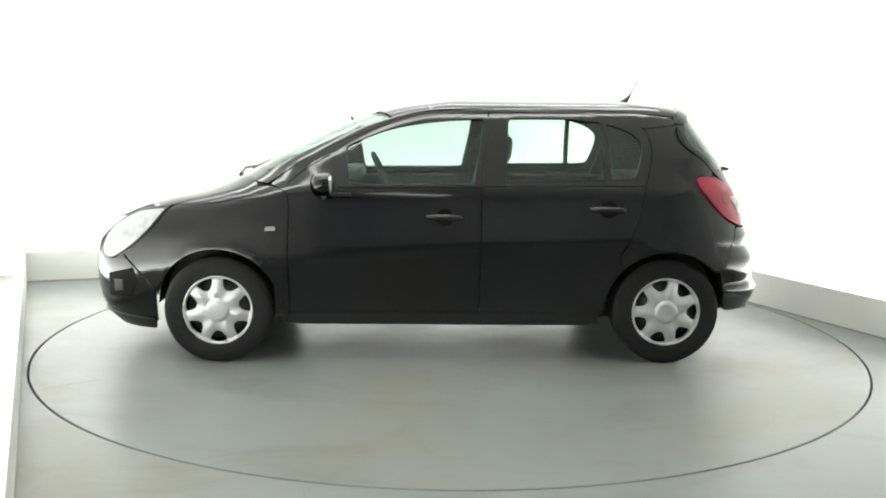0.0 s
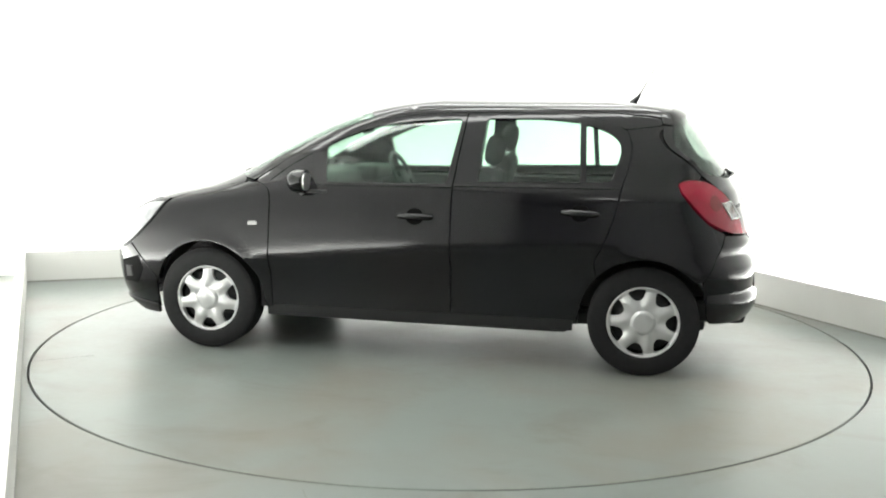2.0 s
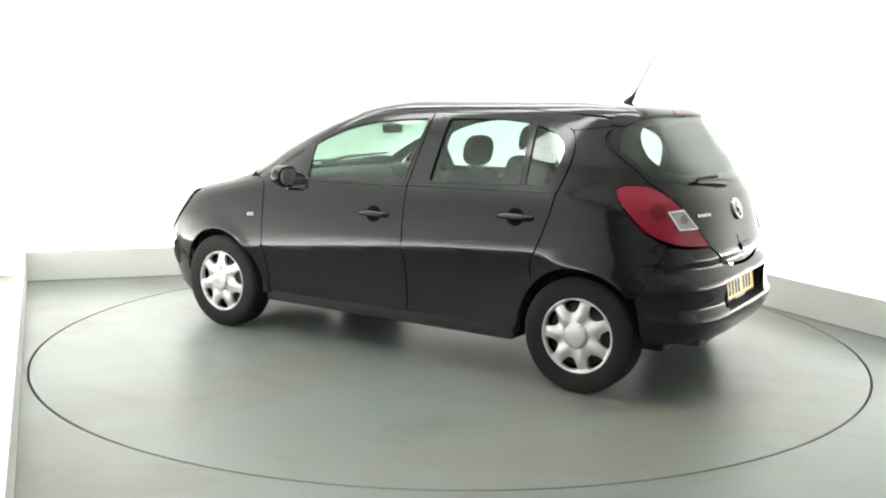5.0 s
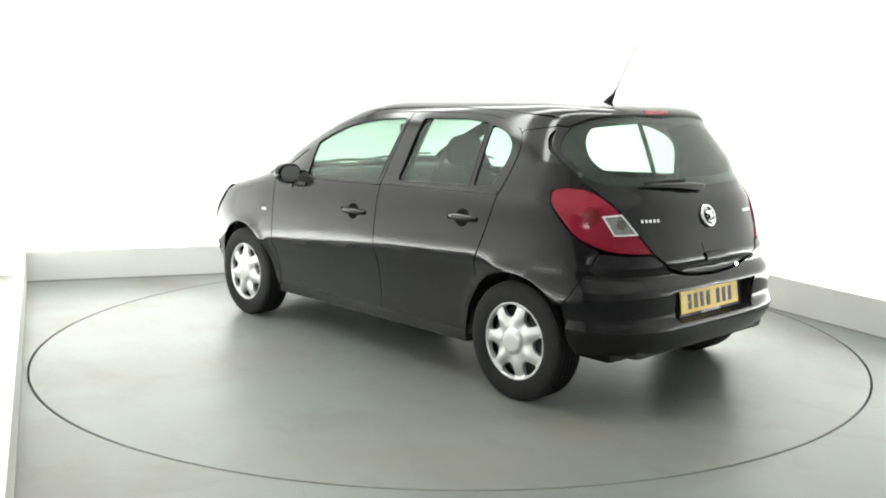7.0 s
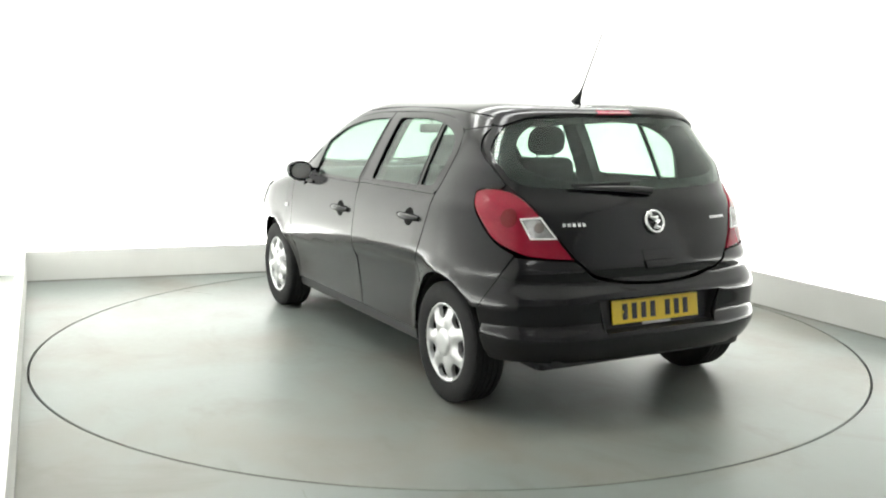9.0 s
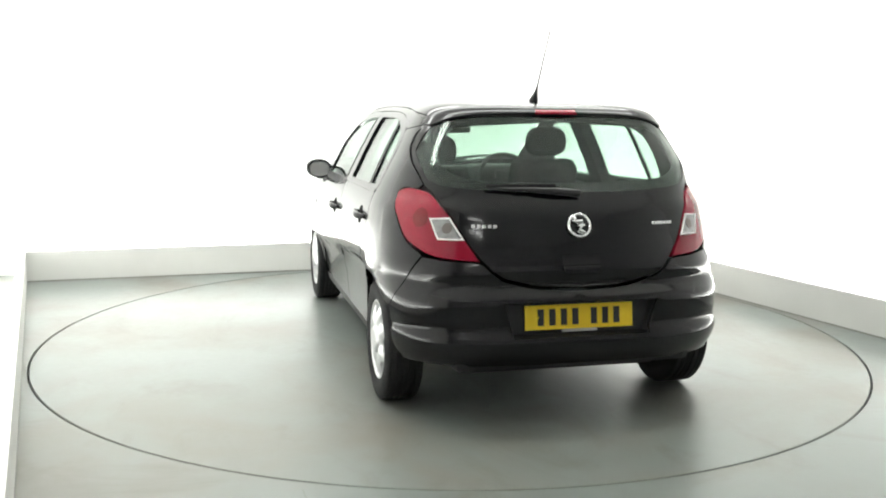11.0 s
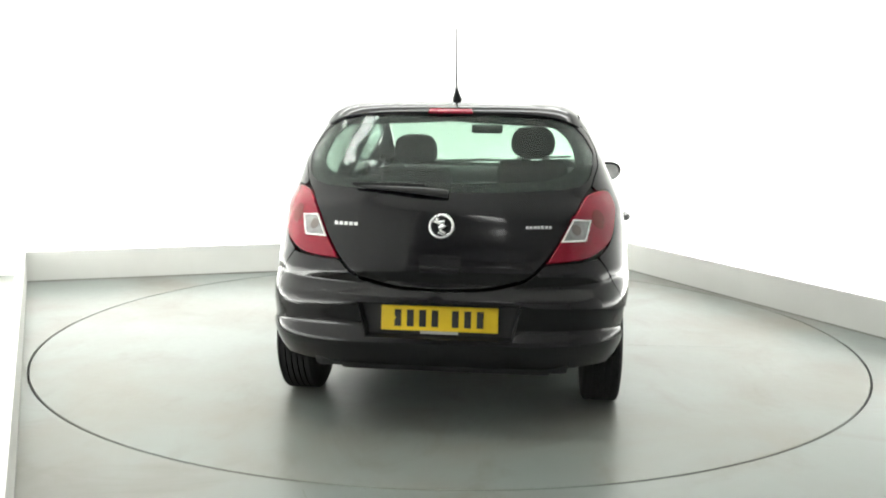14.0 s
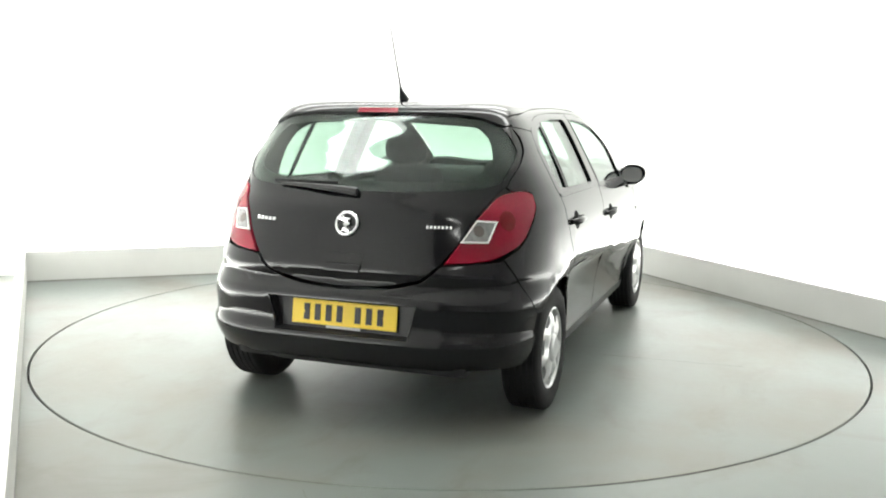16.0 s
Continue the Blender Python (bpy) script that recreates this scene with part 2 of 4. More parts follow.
def triangulate(loop, holes, step):
    """Flat triangles within an outline, less its holes: points, triangles, and the rims as runs of point numbers."""
    from mathutils.geometry import delaunay_2d_cdt
    loops = [resample(lp, step) for lp in (loop, *holes)]
    arr = np.array(loops[0])
    lo, hi = arr.min(0), arr.max(0)
    gx, gy = np.meshgrid(np.arange(lo[0] + step / 2, hi[0], step), np.arange(lo[1] + step / 2, hi[1], step))
    gx[1::2] += step / 2
    g = np.stack([gx.ravel(), gy.ravel()], -1)
    ok = inside(g, loops[0])
    for lp in loops:
        if lp is not loops[0]:
            ok &= ~inside(g, lp)
        ok &= ~near_loop(g, lp, step * 0.6)
    pts, edges = [], []
    for lp in loops:
        s = len(pts)
        pts += lp
        edges += [(s + i, s + (i + 1) % len(lp)) for i in range(len(lp))]
    pts += [tuple(p) for p in g[ok]]
    v, e, f, *_ = delaunay_2d_cdt([Vector(p) for p in pts], edges, [], 0, 1e-6)
    v = np.array([tuple(p) for p in v])
    f = np.array([tuple(q) for q in f])
    mid = v[f].mean(1)
    keep = inside(mid, loops[0])
    for lp in loops[1:]:
        keep &= ~inside(mid, lp)
    f = f[keep]
    a, b, c = v[f[:, 0]], v[f[:, 1]], v[f[:, 2]]
    neg = (b[:, 0] - a[:, 0]) * (c[:, 1] - a[:, 1]) - (b[:, 1] - a[:, 1]) * (c[:, 0] - a[:, 0]) < 0
    f[neg] = f[neg][:, ::-1]
    used = np.unique(f)
    remap = -np.ones(len(v), int)
    remap[used] = np.arange(len(used))
    v, f = v[used], remap[f]
    seen = {}
    for t in f:
        for i in range(3):
            seen[(t[i], t[(i + 1) % 3])] = 1
    rim = [ed for ed in seen if (ed[1], ed[0]) not in seen]
    return v, f, rim


# ---- the car's skin: one closed form, cut into panels ----
def curve(keys):
    """A smooth run through (z, value) keys (monotone cubic)."""
    zs, vs = np.array([k[0] for k in keys], float), np.array([k[1] for k in keys], float)
    h, d = np.diff(zs), np.diff(vs) / np.diff(zs)
    m = np.zeros(len(zs))
    for i in range(1, len(zs) - 1):
        if d[i - 1] * d[i] > 0:
            w1, w2 = 2 * h[i] + h[i - 1], h[i] + 2 * h[i - 1]
            m[i] = (w1 + w2) / (w1 / d[i - 1] + w2 / d[i])
    m[0], m[-1] = d[0], d[-1]

    def value(z):
        z = np.clip(z, zs[0], zs[-1])
        i = np.clip(np.searchsorted(zs, z) - 1, 0, len(h) - 1)
        t = (z - zs[i]) / h[i]
        return (vs[i] * (1 + 2 * t) * (1 - t) ** 2 + m[i] * h[i] * t * (1 - t) ** 2
                + vs[i + 1] * t * t * (3 - 2 * t) + m[i + 1] * h[i] * t * t * (t - 1))
    return value


WHEELBASE, WHEEL_R, ARCH_R = 1.2555, 0.297, 0.346
FRONT = curve([(0.15, 1.93), (0.22, 2.03), (0.32, 2.07), (0.45, 2.08), (0.55, 2.07), (0.63, 2.055), (0.70, 2.015), (0.75, 1.96), (0.80, 1.875),
               (0.85, 1.755), (0.90, 1.595), (0.945, 1.39), (0.985, 1.27), (1.03, 1.175), (1.1, 1.045), (1.165, 0.93), (1.25, 0.765),
               (1.334, 0.58), (1.388, 0.43), (1.43, 0.27), (1.458, 0.08), (1.474, -0.12), (1.484, -0.35)])
BACK = curve([(0.15, -1.70), (0.25, -1.80), (0.32, -1.86), (0.38, -1.887), (0.402, -1.890), (0.425, -1.884), (0.445, -1.866), (0.48, -1.862), (0.55, -1.869), (0.577, -1.872), (0.596, -1.868), (0.612, -1.855), (0.635, -1.840),
              (0.66, -1.828), (0.69, -1.842), (0.715, -1.846), (0.74, -1.834), (0.78, -1.822), (0.83, -1.808), (0.91, -1.782), (0.97, -1.762), (0.99, -1.752), (1.005, -1.738), (1.05, -1.712), (1.12, -1.663), (1.2, -1.60),
              (1.29, -1.535), (1.37, -1.475), (1.40, -1.455), (1.42, -1.43), (1.44, -1.37), (1.455, -1.25), (1.468, -1.05), (1.478, -0.8), (1.484, -0.56)])
WIDE = curve([(0.15, 0.772), (0.22, 0.790), (0.27, 0.797), (0.31, 0.7995), (0.35, 0.802), (0.38, 0.805), (0.43, 0.811), (0.50, 0.824), (0.56, 0.839), (0.592, 0.856), (0.612, 0.865), (0.68, 0.868), (0.76, 0.861),
              (0.86, 0.849), (0.94, 0.833), (0.99, 0.817), (1.02, 0.802), (1.1, 0.765), (1.2, 0.717), (1.3, 0.665), (1.36, 0.63),
              (1.40, 0.60), (1.43, 0.56), (1.455, 0.49), (1.47, 0.38), (1.48, 0.22), (1.484, 0.05)])
N_BACK = curve([(0.15, 4.0), (0.45, 4.1), (0.59, 3.85), (0.7, 3.45), (0.84, 3.2), (1.03, 3.1), (1.1, 3.4), (1.18, 4.0), (1.36, 4.0), (1.46, 3.4), (1.484, 2.5)])
N_FRONT = curve([(0.15, 3.2), (0.6, 3.3), (0.72, 3.6), (0.80, 4.0), (0.87, 4.9), (0.96, 4.6), (1.03, 4.6), (1.15, 5.2), (1.3, 5.2), (1.4, 4.5), (1.46, 3.2), (1.484, 2.5)])
MID_F = curve([(0.15, 0.97), (0.7, 0.97), (0.8, 0.88), (0.9, 0.62), (1.0, 0.2), (1.1, -0.1), (1.484, -0.1)])


ENDS = curve([(0.15, 0.772), (0.27, 0.806), (0.40, 0.838), (0.48, 0.852), (0.54, 0.860), (0.60, 0.862), (0.68, 0.860), (0.76, 0.854), (0.86, 0.845), (0.94, 0.833), (1.5, 0.833)])
BULGE = curve([(0.15, 0.0), (0.30, 0.014), (0.40, 0.016), (0.425, 0.013), (0.445, 0.003), (0.5, 0.003), (0.55, 0.002), (0.6, 0.0), (1.5, 0.0)])


def skin(x, y, z):
    """Negative within the car's outer form, positive outside."""
    f, b = FRONT(z), BACK(z)
    # the crease along the doors rises towards the tail
    w = WIDE(np.clip(z + 0.085 * np.clip(x, -1.0, 0.9) * np.exp(-((z - 0.58) / 0.16) ** 2), 0.15, 1.484))
    # the crease fades out over the wheels; the rear bumper stands a little wider than the flank; a lip runs round each wheel arch
    k = np.clip((np.abs(x) - 0.98) / 0.25, 0, 1)
    w = np.where(z < 0.94, w * (1 - k) + ENDS(z) * k, w) + BULGE(z) * np.clip((-1.30 - x) / 0.25, 0, 1)
    for wx in (WHEELBASE, -WHEELBASE):
        r = np.hypot(x - wx, z - WHEEL_R)
        w = w + 0.009 * (1 - 0.8 * np.clip((np.abs(x) - 1.3) / 0.2, 0, 1)) * np.exp(-((r - ARCH_R - 0.004) / 0.034) ** 2) * np.clip((z - 0.2) / 0.2, 0, 1)
    mf, mb = np.minimum(MID_F(z), f - 0.08), np.maximum(-1.0, b + 0.08)
    ahead = x > mf
    u = np.where(ahead, (x - mf) / (f - mf), np.where(x < mb, (mb - x) / (mb - b), 0.0))
    n = np.where(ahead, N_FRONT(z), N_BACK(z))
    return np.abs(np.maximum(u, 0)) ** n + np.abs(y / w) ** n - 1


def solve(fn, lo, hi):
    lo, hi = np.array(lo, float), np.array(hi, float)
    for _ in range(46):
        mid = (lo + hi) / 2
        neg = fn(mid) < 0
        lo, hi = np.where(neg, mid, lo), np.where(neg, hi, mid)
    return (lo + hi) / 2


def lift_side(p):
    """(x, z) to the car's left flank."""
    x, z = p[:, 0], p[:, 1]
    y = solve(lambda q: skin(x, q, z), np.zeros(len(p)), np.full(len(p), 1.1))
    return np.stack([x, y, z], -1)


def lift_top(p):
    """(x, y) to the roof or bonnet."""
    x, y = p[:, 0], p[:, 1]
    z = solve(lambda q: skin(x, y, q), np.full(len(p), 0.6), np.full(len(p), 1.484))
    return np.stack([x, y, z], -1)


PIVOT_B, PIVOT_F = -1.05, 1.05


def lift_back(p):
    """(angle round the tail in degrees from straight back, z) to the tail; positive angles on the car's left."""
    a, z = np.radians(p[:, 0]), p[:, 1]
    r = solve(lambda q: skin(PIVOT_B - q * np.cos(a), q * np.sin(a), z), np.zeros(len(p)), np.full(len(p), 1.6))
    return np.stack([PIVOT_B - r * np.cos(a), r * np.sin(a), z], -1)


def lift_front(p):
    a, z = np.radians(p[:, 0]), p[:, 1]
    r = solve(lambda q: skin(PIVOT_F + q * np.cos(a), q * np.sin(a), z), np.zeros(len(p)), np.full(len(p), 1.6))
    return np.stack([PIVOT_F + r * np.cos(a), r * np.sin(a), z], -1)


def lift_screen(p):
    """(y, z) to the windscreen."""
    y, z = p[:, 0], p[:, 1]
    x = solve(lambda q: skin(q, y, z), np.full(len(p), -0.3), np.full(len(p), 2.2))
    return np.stack([x, y, z], -1)


def sb(x, z, *corner):
    """The tail's angle of a place on the flank (x, z)."""
    q = lift_side(np.array([[x, z]]))[0]
    return (math.degrees(math.atan2(q[1], PIVOT_B - x)), z, *corner)


def rb(y, z, *corner):
    """The tail's angle of a place seen from behind (y, z)."""
    x = -solve(lambda q: skin(-q, np.array([y]), np.array([z])), [0.5], [2.2])[0]
    return (math.degrees(math.atan2(y, PIVOT_B - x)), z, *corner)


def sf(x, z, *corner):
    q = lift_side(np.array([[x, z]]))[0]
    return (math.degrees(math.atan2(q[1], x - PIVOT_F)), z, *corner)


def normals_at(p):
    e = 1e-4
    g = [skin(*(p + d).T) - skin(*(p - d).T) for d in np.eye(3) * e]
    n = np.stack(g, -1)
    return n / np.maximum(np.linalg.norm(n, axis=1), 1e-9)[:, None]


def panel(name, loop, lift, material, parent, holes=(), step=0.035, thick=0.012, out=0.0, label="", scale=(1, 1), mirror=False, edge=0.0022):
    """A panel of the skin within an outline, with its own thickness and a rolled rim. mirror: on the car's other side."""
    k = np.array(scale, float)
    loop2 = [tuple(np.array(p[:2]) * k) for p in loop]
    holes2 = [[tuple(np.array(p[:2]) * k) for p in h] for h in holes]
    v, f, rim = triangulate(loop2, holes2, step)
    p = lift(v / k)
    n = normals_at(p)
    outer = p + n * out
    turn = np.cross(outer[f[:, 1]] - outer[f[:, 0]], outer[f[:, 2]] - outer[f[:, 0]])
    if (turn * n[f[:, 0]]).sum() < 0:
        f = f[:, ::-1]
        rim = [(j, i) for i, j in rim]
    # the rim rolls over: a narrow turned edge, then the wall of the panel, then its back
    side = {}
    for i, j in rim:
        d = outer[j] - outer[i]
        s = np.cross(d, n[i])
        s = s / max(np.linalg.norm(s), 1e-9)
        for q in (i, j):
            side[q] = side.get(q, 0) + s
    ids = sorted(side)
    at = {q: i for i, q in enumerate(ids)}
    s = np.array([side[q] / max(np.linalg.norm(side[q]), 1e-9) for q in ids])
    ro = outer[ids]
    outer = outer.copy()
    outer[ids] = ro - s * edge
    lip, low, back = ro - n[ids] * edge, ro - n[ids] * thick, p + n * (out - thick)
    N, K = len(p), len(ids)
    verts = np.concatenate([outer, lip, low, back])
    norm = np.concatenate([n, s, s, -n])
    faces = [tuple(t) for t in f] + [tuple(t[::-1] + N + 2 * K) for t in f]
    for i, j in rim:
        a, b = at[i], at[j]
        faces.append((j, i, N + a, N + b))
        faces.append((N + b, N + a, N + K + a, N + K + b))
        faces.append((N + K + b, N + K + a, N + 2 * K + i, N + 2 * K + j))
    if mirror:
        verts, norm = verts * [1, -1, 1], norm * [1, -1, 1]
        faces = [q[::-1] for q in faces]
    return mesh_ob(name, verts, faces, material, parent, label, True, norm)


# ---- the booth ----
def strip(name, a, b, z0, z1, thick, material, label, category="wall"):
    """An upright slab from a to b on plan; its face lies on the line a-b and its body to the left of that way."""
    a, b = Vector((*a, 0)), Vector((*b, 0))
    d = (b - a).normalized()
    n = Vector((-d.y, d.x, 0)) * thick
    bm = bmesh.new()
    lo = [bm.verts.new((p.x, p.y, z0)) for p in (a, b, b + n, a + n)]
    hi = [bm.verts.new((p.x, p.y, z1)) for p in (a, b, b + n, a + n)]
    bm.faces.new(lo[::-1])
    bm.faces.new(hi)
    for i in range(4):
        j = (i + 1) % 4
        bm.faces.new((lo[i], lo[j], hi[j], hi[i]))
    if thick < 0.2 or material is M_PLINTH:
        bmesh.ops.bevel(bm, geom=[e for e in bm.edges if e.verts[0].co.z == z1 and e.verts[1].co.z == z1], offset=0.006, segments=2, affect="EDGES")
    return tagged(part(name, bm, material, None), label, category, "", "structure")


PLINTH_H = 0.245


def offset(a, b, d):
    v = Vector((b[0] - a[0], b[1] - a[1])).normalized()
    n = Vector((-v.y, v.x)) * d
    return (a[0] + n.x, a[1] + n.y), (b[0] + n.x, b[1] + n.y)


RUNS = [("north", CORNER_L, CORNER_B), ("east", CORNER_B, END_R), ("west", END_L, CORNER_L)]
for side_name, a, b in RUNS:
    strip("plinth_" + side_name, a, b, 0.0, PLINTH_H, 0.055, M_PLINTH, "low grey painted plinth along the foot of the white wall", "plinth")
    # a thin raised grey strip paints in the shadow line under the plinth
    u, v = offset(a, b, -0.003)
    strip("foot_shade_" + side_name, u, v, 0.0, 0.010, 0.003, M_FOOT_SHADE, "thin grey strip painted as the shadow line at the foot of the plinth", "sealant")
    p, q = offset(a, b, TROUGH)
    ext = Vector((q[0] - p[0], q[1] - p[1])).normalized() * (TROUGH + 0.1)
    strip("wall_" + side_name, (p[0] - ext.x, p[1] - ext.y), (q[0] + ext.x, q[1] + ext.y), 0.0, CEILING, 0.16, M_WALL, "smooth bright white booth wall above a grey plinth")

# the dark hall behind the camera
HALL = [((4.15, -2.2), (4.6, -7.6)), ((4.6, -7.6), (-3.6, -8.4)), ((-3.6, -8.4), (-2.2, -5.9)), ((-2.2, -5.9), (-1.27, -4.25))]
for i, (a, b) in enumerate(HALL):
    strip(f"wall_hall_{i + 1}", b, a, 0.0, CEILING, -0.15, M_HALL, "dull dark grey wall of the hall before the booth")


def flat_sheet(name, loop, holes, z, thick, material, label, category):
    v, f, rim = triangulate(loop, holes, 0.6)
    n = len(v)
    verts = [(p[0], p[1], z) for p in v] + [(p[0], p[1], z - thick) for p in v]
    faces = [tuple(t) for t in f] + [tuple(n + k for k in t[::-1]) for t in f] + [(j, i, n + i, n + j) for i, j in rim]
    return tagged(mesh_ob(name, verts, faces, material, None, "", False), label, category, "", "structure")


def circle(r, n):
    return [(r * math.cos(2 * math.pi * i / n), r * math.sin(2 * math.pi * i / n)) for i in range(n)]


TABLE_R, GAP = 2.452, 0.011
ROOM = [(-4.3, 1.8), (1.5, 4.0), (4.9, -2.0), (5.2, -8.2), (-4.2, -9.0), (-2.7, -5.9), (-1.95, -4.3)]
v_hole = circle(TABLE_R + GAP, 180)
m_floor = flat_sheet("floor", ROOM, [v_hole], 0.0, 0.06, M_FLOOR, "grey-green painted concrete floor round the turntable", "floor")
pit = flat_sheet("turntable_pit", circle(TABLE_R + 0.05, 96), [], -0.06, 0.02, M_GAP, "dark pit under the turntable's edge", "pit")
flat_sheet("ceiling", ROOM, [], CEILING + 0.1, -0.1, M_WALL, "plain white ceiling above the booth", "ceiling")

# ---- the turntable ----
verts, faces = lathe([(0.0, 0.0), (TABLE_R - 0.004, 0.0), (TABLE_R, -0.004), (TABLE_R, -0.055), (0.0, -0.055)], 180, "z")
turntable = tagged(mesh_ob("turntable", verts, faces, M_TABLE, None, "", False), "large round grey-green painted turntable flush with the floor", "turntable")

# ---- the car ----
car = tagged(new("car"), "black five-door hatchback with silver hubcaps on the turntable", "car")


def arc(wx, r, a0, a1, n=24):
    """Points of a wheel arch's edge on the flank; degrees from straight ahead, upwards."""
    return [(wx + r * math.cos(radians(a0 + (a1 - a0) * i / n)), WHEEL_R + r * math.sin(radians(a0 + (a1 - a0) * i / n)), 1) for i in range(n + 1)]


UPPER = [(1.06, 1.012), (0.86, 1.135), (0.66, 1.232), (0.47, 1.312), (0.30, 1.368), (0.1, 1.402), (-0.3, 1.424), (-0.8, 1.420), (-1.15, 1.396), (-1.39, 1.352)]
LOWER = [(-1.13, 1.312), (-0.95, 1.377), (-0.7, 1.399), (-0.3, 1.4), (0.0, 1.388), (0.25, 1.348), (0.45, 1.284), (0.62, 1.214), (0.80, 1.118), (0.975, 0.995)]
WING_TOP = [(1.53, 0.866), (1.40, 0.905), (1.27, 0.935), (1.13, 0.968), (1.03, 0.99)]


def mirrored(fn):
    for m in (False, True):
        fn(m)


def handle(parent, x, z, m):
    s = -1 if m else 1
    y = float(lift_side(np.array([[x, z]]))[0, 1])
    pts = [(x + 0.098, y - 0.002, z + 0.002), (x + 0.08, y + 0.016, z + 0.004), (x + 0.03, y + 0.026, z + 0.004), (x - 0.04, y + 0.026, z + 0.002),
           (x - 0.08, y + 0.018, z), (x - 0.098, y - 0.002, z)]
    bm = tube([(p[0], s * p[1], p[2]) for p in pts], [0.012, 0.016, 0.018, 0.018, 0.016, 0.012], 10)
    h = part("door_handle", bm, M_PAINT, parent, "black door handle", True)
    # a flat matte black patch paints the shade of the bowl behind the grip
    e = [(x + 0.0 + 0.052 * math.cos(a), z + 0.046 * math.sin(a)) for a in [2 * math.pi * k / 20 for k in range(20)]]
    panel("handle_bowl_shade", e, lift_side, M_GAP, parent, step=0.02, thick=0.004, out=0.0015, mirror=m, edge=0.001)
    return h


def grow(lp, k):
    cx, cz = np.mean([q[0] for q in lp]), np.mean([q[1] for q in lp])
    return [((p[0] - cx) * k + cx, (p[1] - cz) * k + cz) for p in lp]


def side_parts(m):
    s = -1 if m else 1
    wing = smooth_loop([(0.866, 0.262, 1), (0.862, 0.6), (0.857, 0.88), (0.875, 0.955), (0.94, 0.985), (1.02, 0.986, 1)] + WING_TOP[::-1][1:-1] + [(1.527, 0.860, 1), (1.60, 0.775), (1.70, 0.672), (1.79, 0.600, 1), (1.69, 0.50), (1.600, 0.40, 1)]
                       + arc(WHEELBASE, ARCH_R, 12, 178) + [(0.888, 0.262, 1)])
    w = panel("front_wing", wing, lift_side, M_PAINT, car, mirror=m)
    rep = [(0.985, 0.745, 0.008), (0.925, 0.748, 0.008), (0.928, 0.772, 0.008), (0.982, 0.77, 0.008)]
    panel("side_repeater", smooth_loop(rep), lift_side, M_CLEARLENS, w, step=0.012, thick=0.008, out=0.005, mirror=m, edge=0.002, label="clear side indicator")

    door = smooth_loop([(0.862, 0.275, 1), (-0.1975, 0.283, 1), (-0.2005, 1.0, 1), (-0.2465, 1.3975, 1)] + LOWER[4:-1] + [(0.965, 0.998, 0.02), (0.90, 0.972), (0.866, 0.948), (0.853, 0.88), (0.858, 0.6)])
    win = smooth_loop([(0.528, 1.0, 0.02), (-0.165, 1.008, 0.02), (-0.228, 1.364, 0.03), (0.0, 1.352), (0.15, 1.333), (0.30, 1.303), (0.43, 1.258), (0.553, 1.203, 0.02)])
    qtr = smooth_loop([(0.60, 1.003, 0.015), (0.875, 1.0, 0.02), (0.78, 1.075), (0.635, 1.163, 0.03)])
    d = panel("front_door", door, lift_side, M_PAINT, car, holes=[win, qtr], mirror=m)
    panel("window_glass", grow(win, 1.03), lift_side, M_GLASS, d, thick=0.004, out=-0.009, mirror=m, edge=0.001, label="green-tinted window glass")
    panel("sail_panel", grow(qtr, 1.06), lift_side, M_TRIM, d, thick=0.004, out=-0.004, mirror=m, edge=0.001, label="black sail panel before the door window")
    handle(d, 0.0, 0.828, m)
    belt = [(0.59, 0.984, 1), (-0.197, 0.990, 1), (-0.198, 1.008, 1), (0.585, 1.001, 1)]
    panel("belt_strip", belt, lift_side, M_TRIM, d, step=0.02, thick=0.008, out=0.004, mirror=m, edge=0.002)
    surround = [(p[0], p[1]) for p in grow(win, 1.022)]
    panel("window_seal", surround, lift_side, M_TRIM, d, holes=[grow(win, 0.99)], step=0.03, thick=0.008, out=0.0025, mirror=m, edge=0.001, label="black rubber window seal")

    rear = smooth_loop([(-0.2025, 0.283, 1), (-0.894, 0.283, 1), (-0.912, 0.345, 1)] + arc(-WHEELBASE, ARCH_R, 14, 42, 10) + [(-0.982, 0.61), (-1.022, 0.70), (-1.067, 0.82), (-1.095, 0.92), (-1.110, 1.0), (-1.14, 1.1), (-1.157, 1.22), (-1.12, 1.318)] + LOWER[1:3] + [(-0.2515, 1.3975, 1), (-0.2055, 1.0, 1)])
    win2 = smooth_loop([(-0.335, 1.024, 0.02), (-0.358, 1.366, 0.03), (-0.55, 1.368), (-0.7, 1.367), (-0.880, 1.351, 0.015), (-0.897, 1.036, 0.015)])
    qtr2 = smooth_loop([(-0.928, 1.038, 0.015), (-0.911, 1.342, 0.015), (-1.02, 1.306), (-1.085, 1.26), (-1.102, 1.205), (-1.085, 1.13), (-1.055, 1.045, 0.02)])
    d2 = panel("rear_door", rear, lift_side, M_PAINT, car, holes=[win2, qtr2], mirror=m)
    panel("window_glass", grow(win2, 1.03), lift_side, M_GLASS, d2, thick=0.004, out=-0.009, mirror=m, edge=0.001, label="green-tinted window glass")
    panel("quarter_glass", grow(qtr2, 1.05), lift_side, M_GLASS, d2, thick=0.004, out=-0.009, mirror=m, edge=0.001)
    panel("window_seal", grow(win2, 1.022), lift_side, M_TRIM, d2, holes=[grow(win2, 0.99)], step=0.03, thick=0.008, out=0.0025, mirror=m, edge=0.001, label="black rubber window seal")
    handle(d2, -0.905, 0.876, m)
    belt2 = [(-0.208, 0.996, 1), (-1.105, 1.005, 1), (-1.11, 1.022, 1), (-0.209, 1.014, 1)]
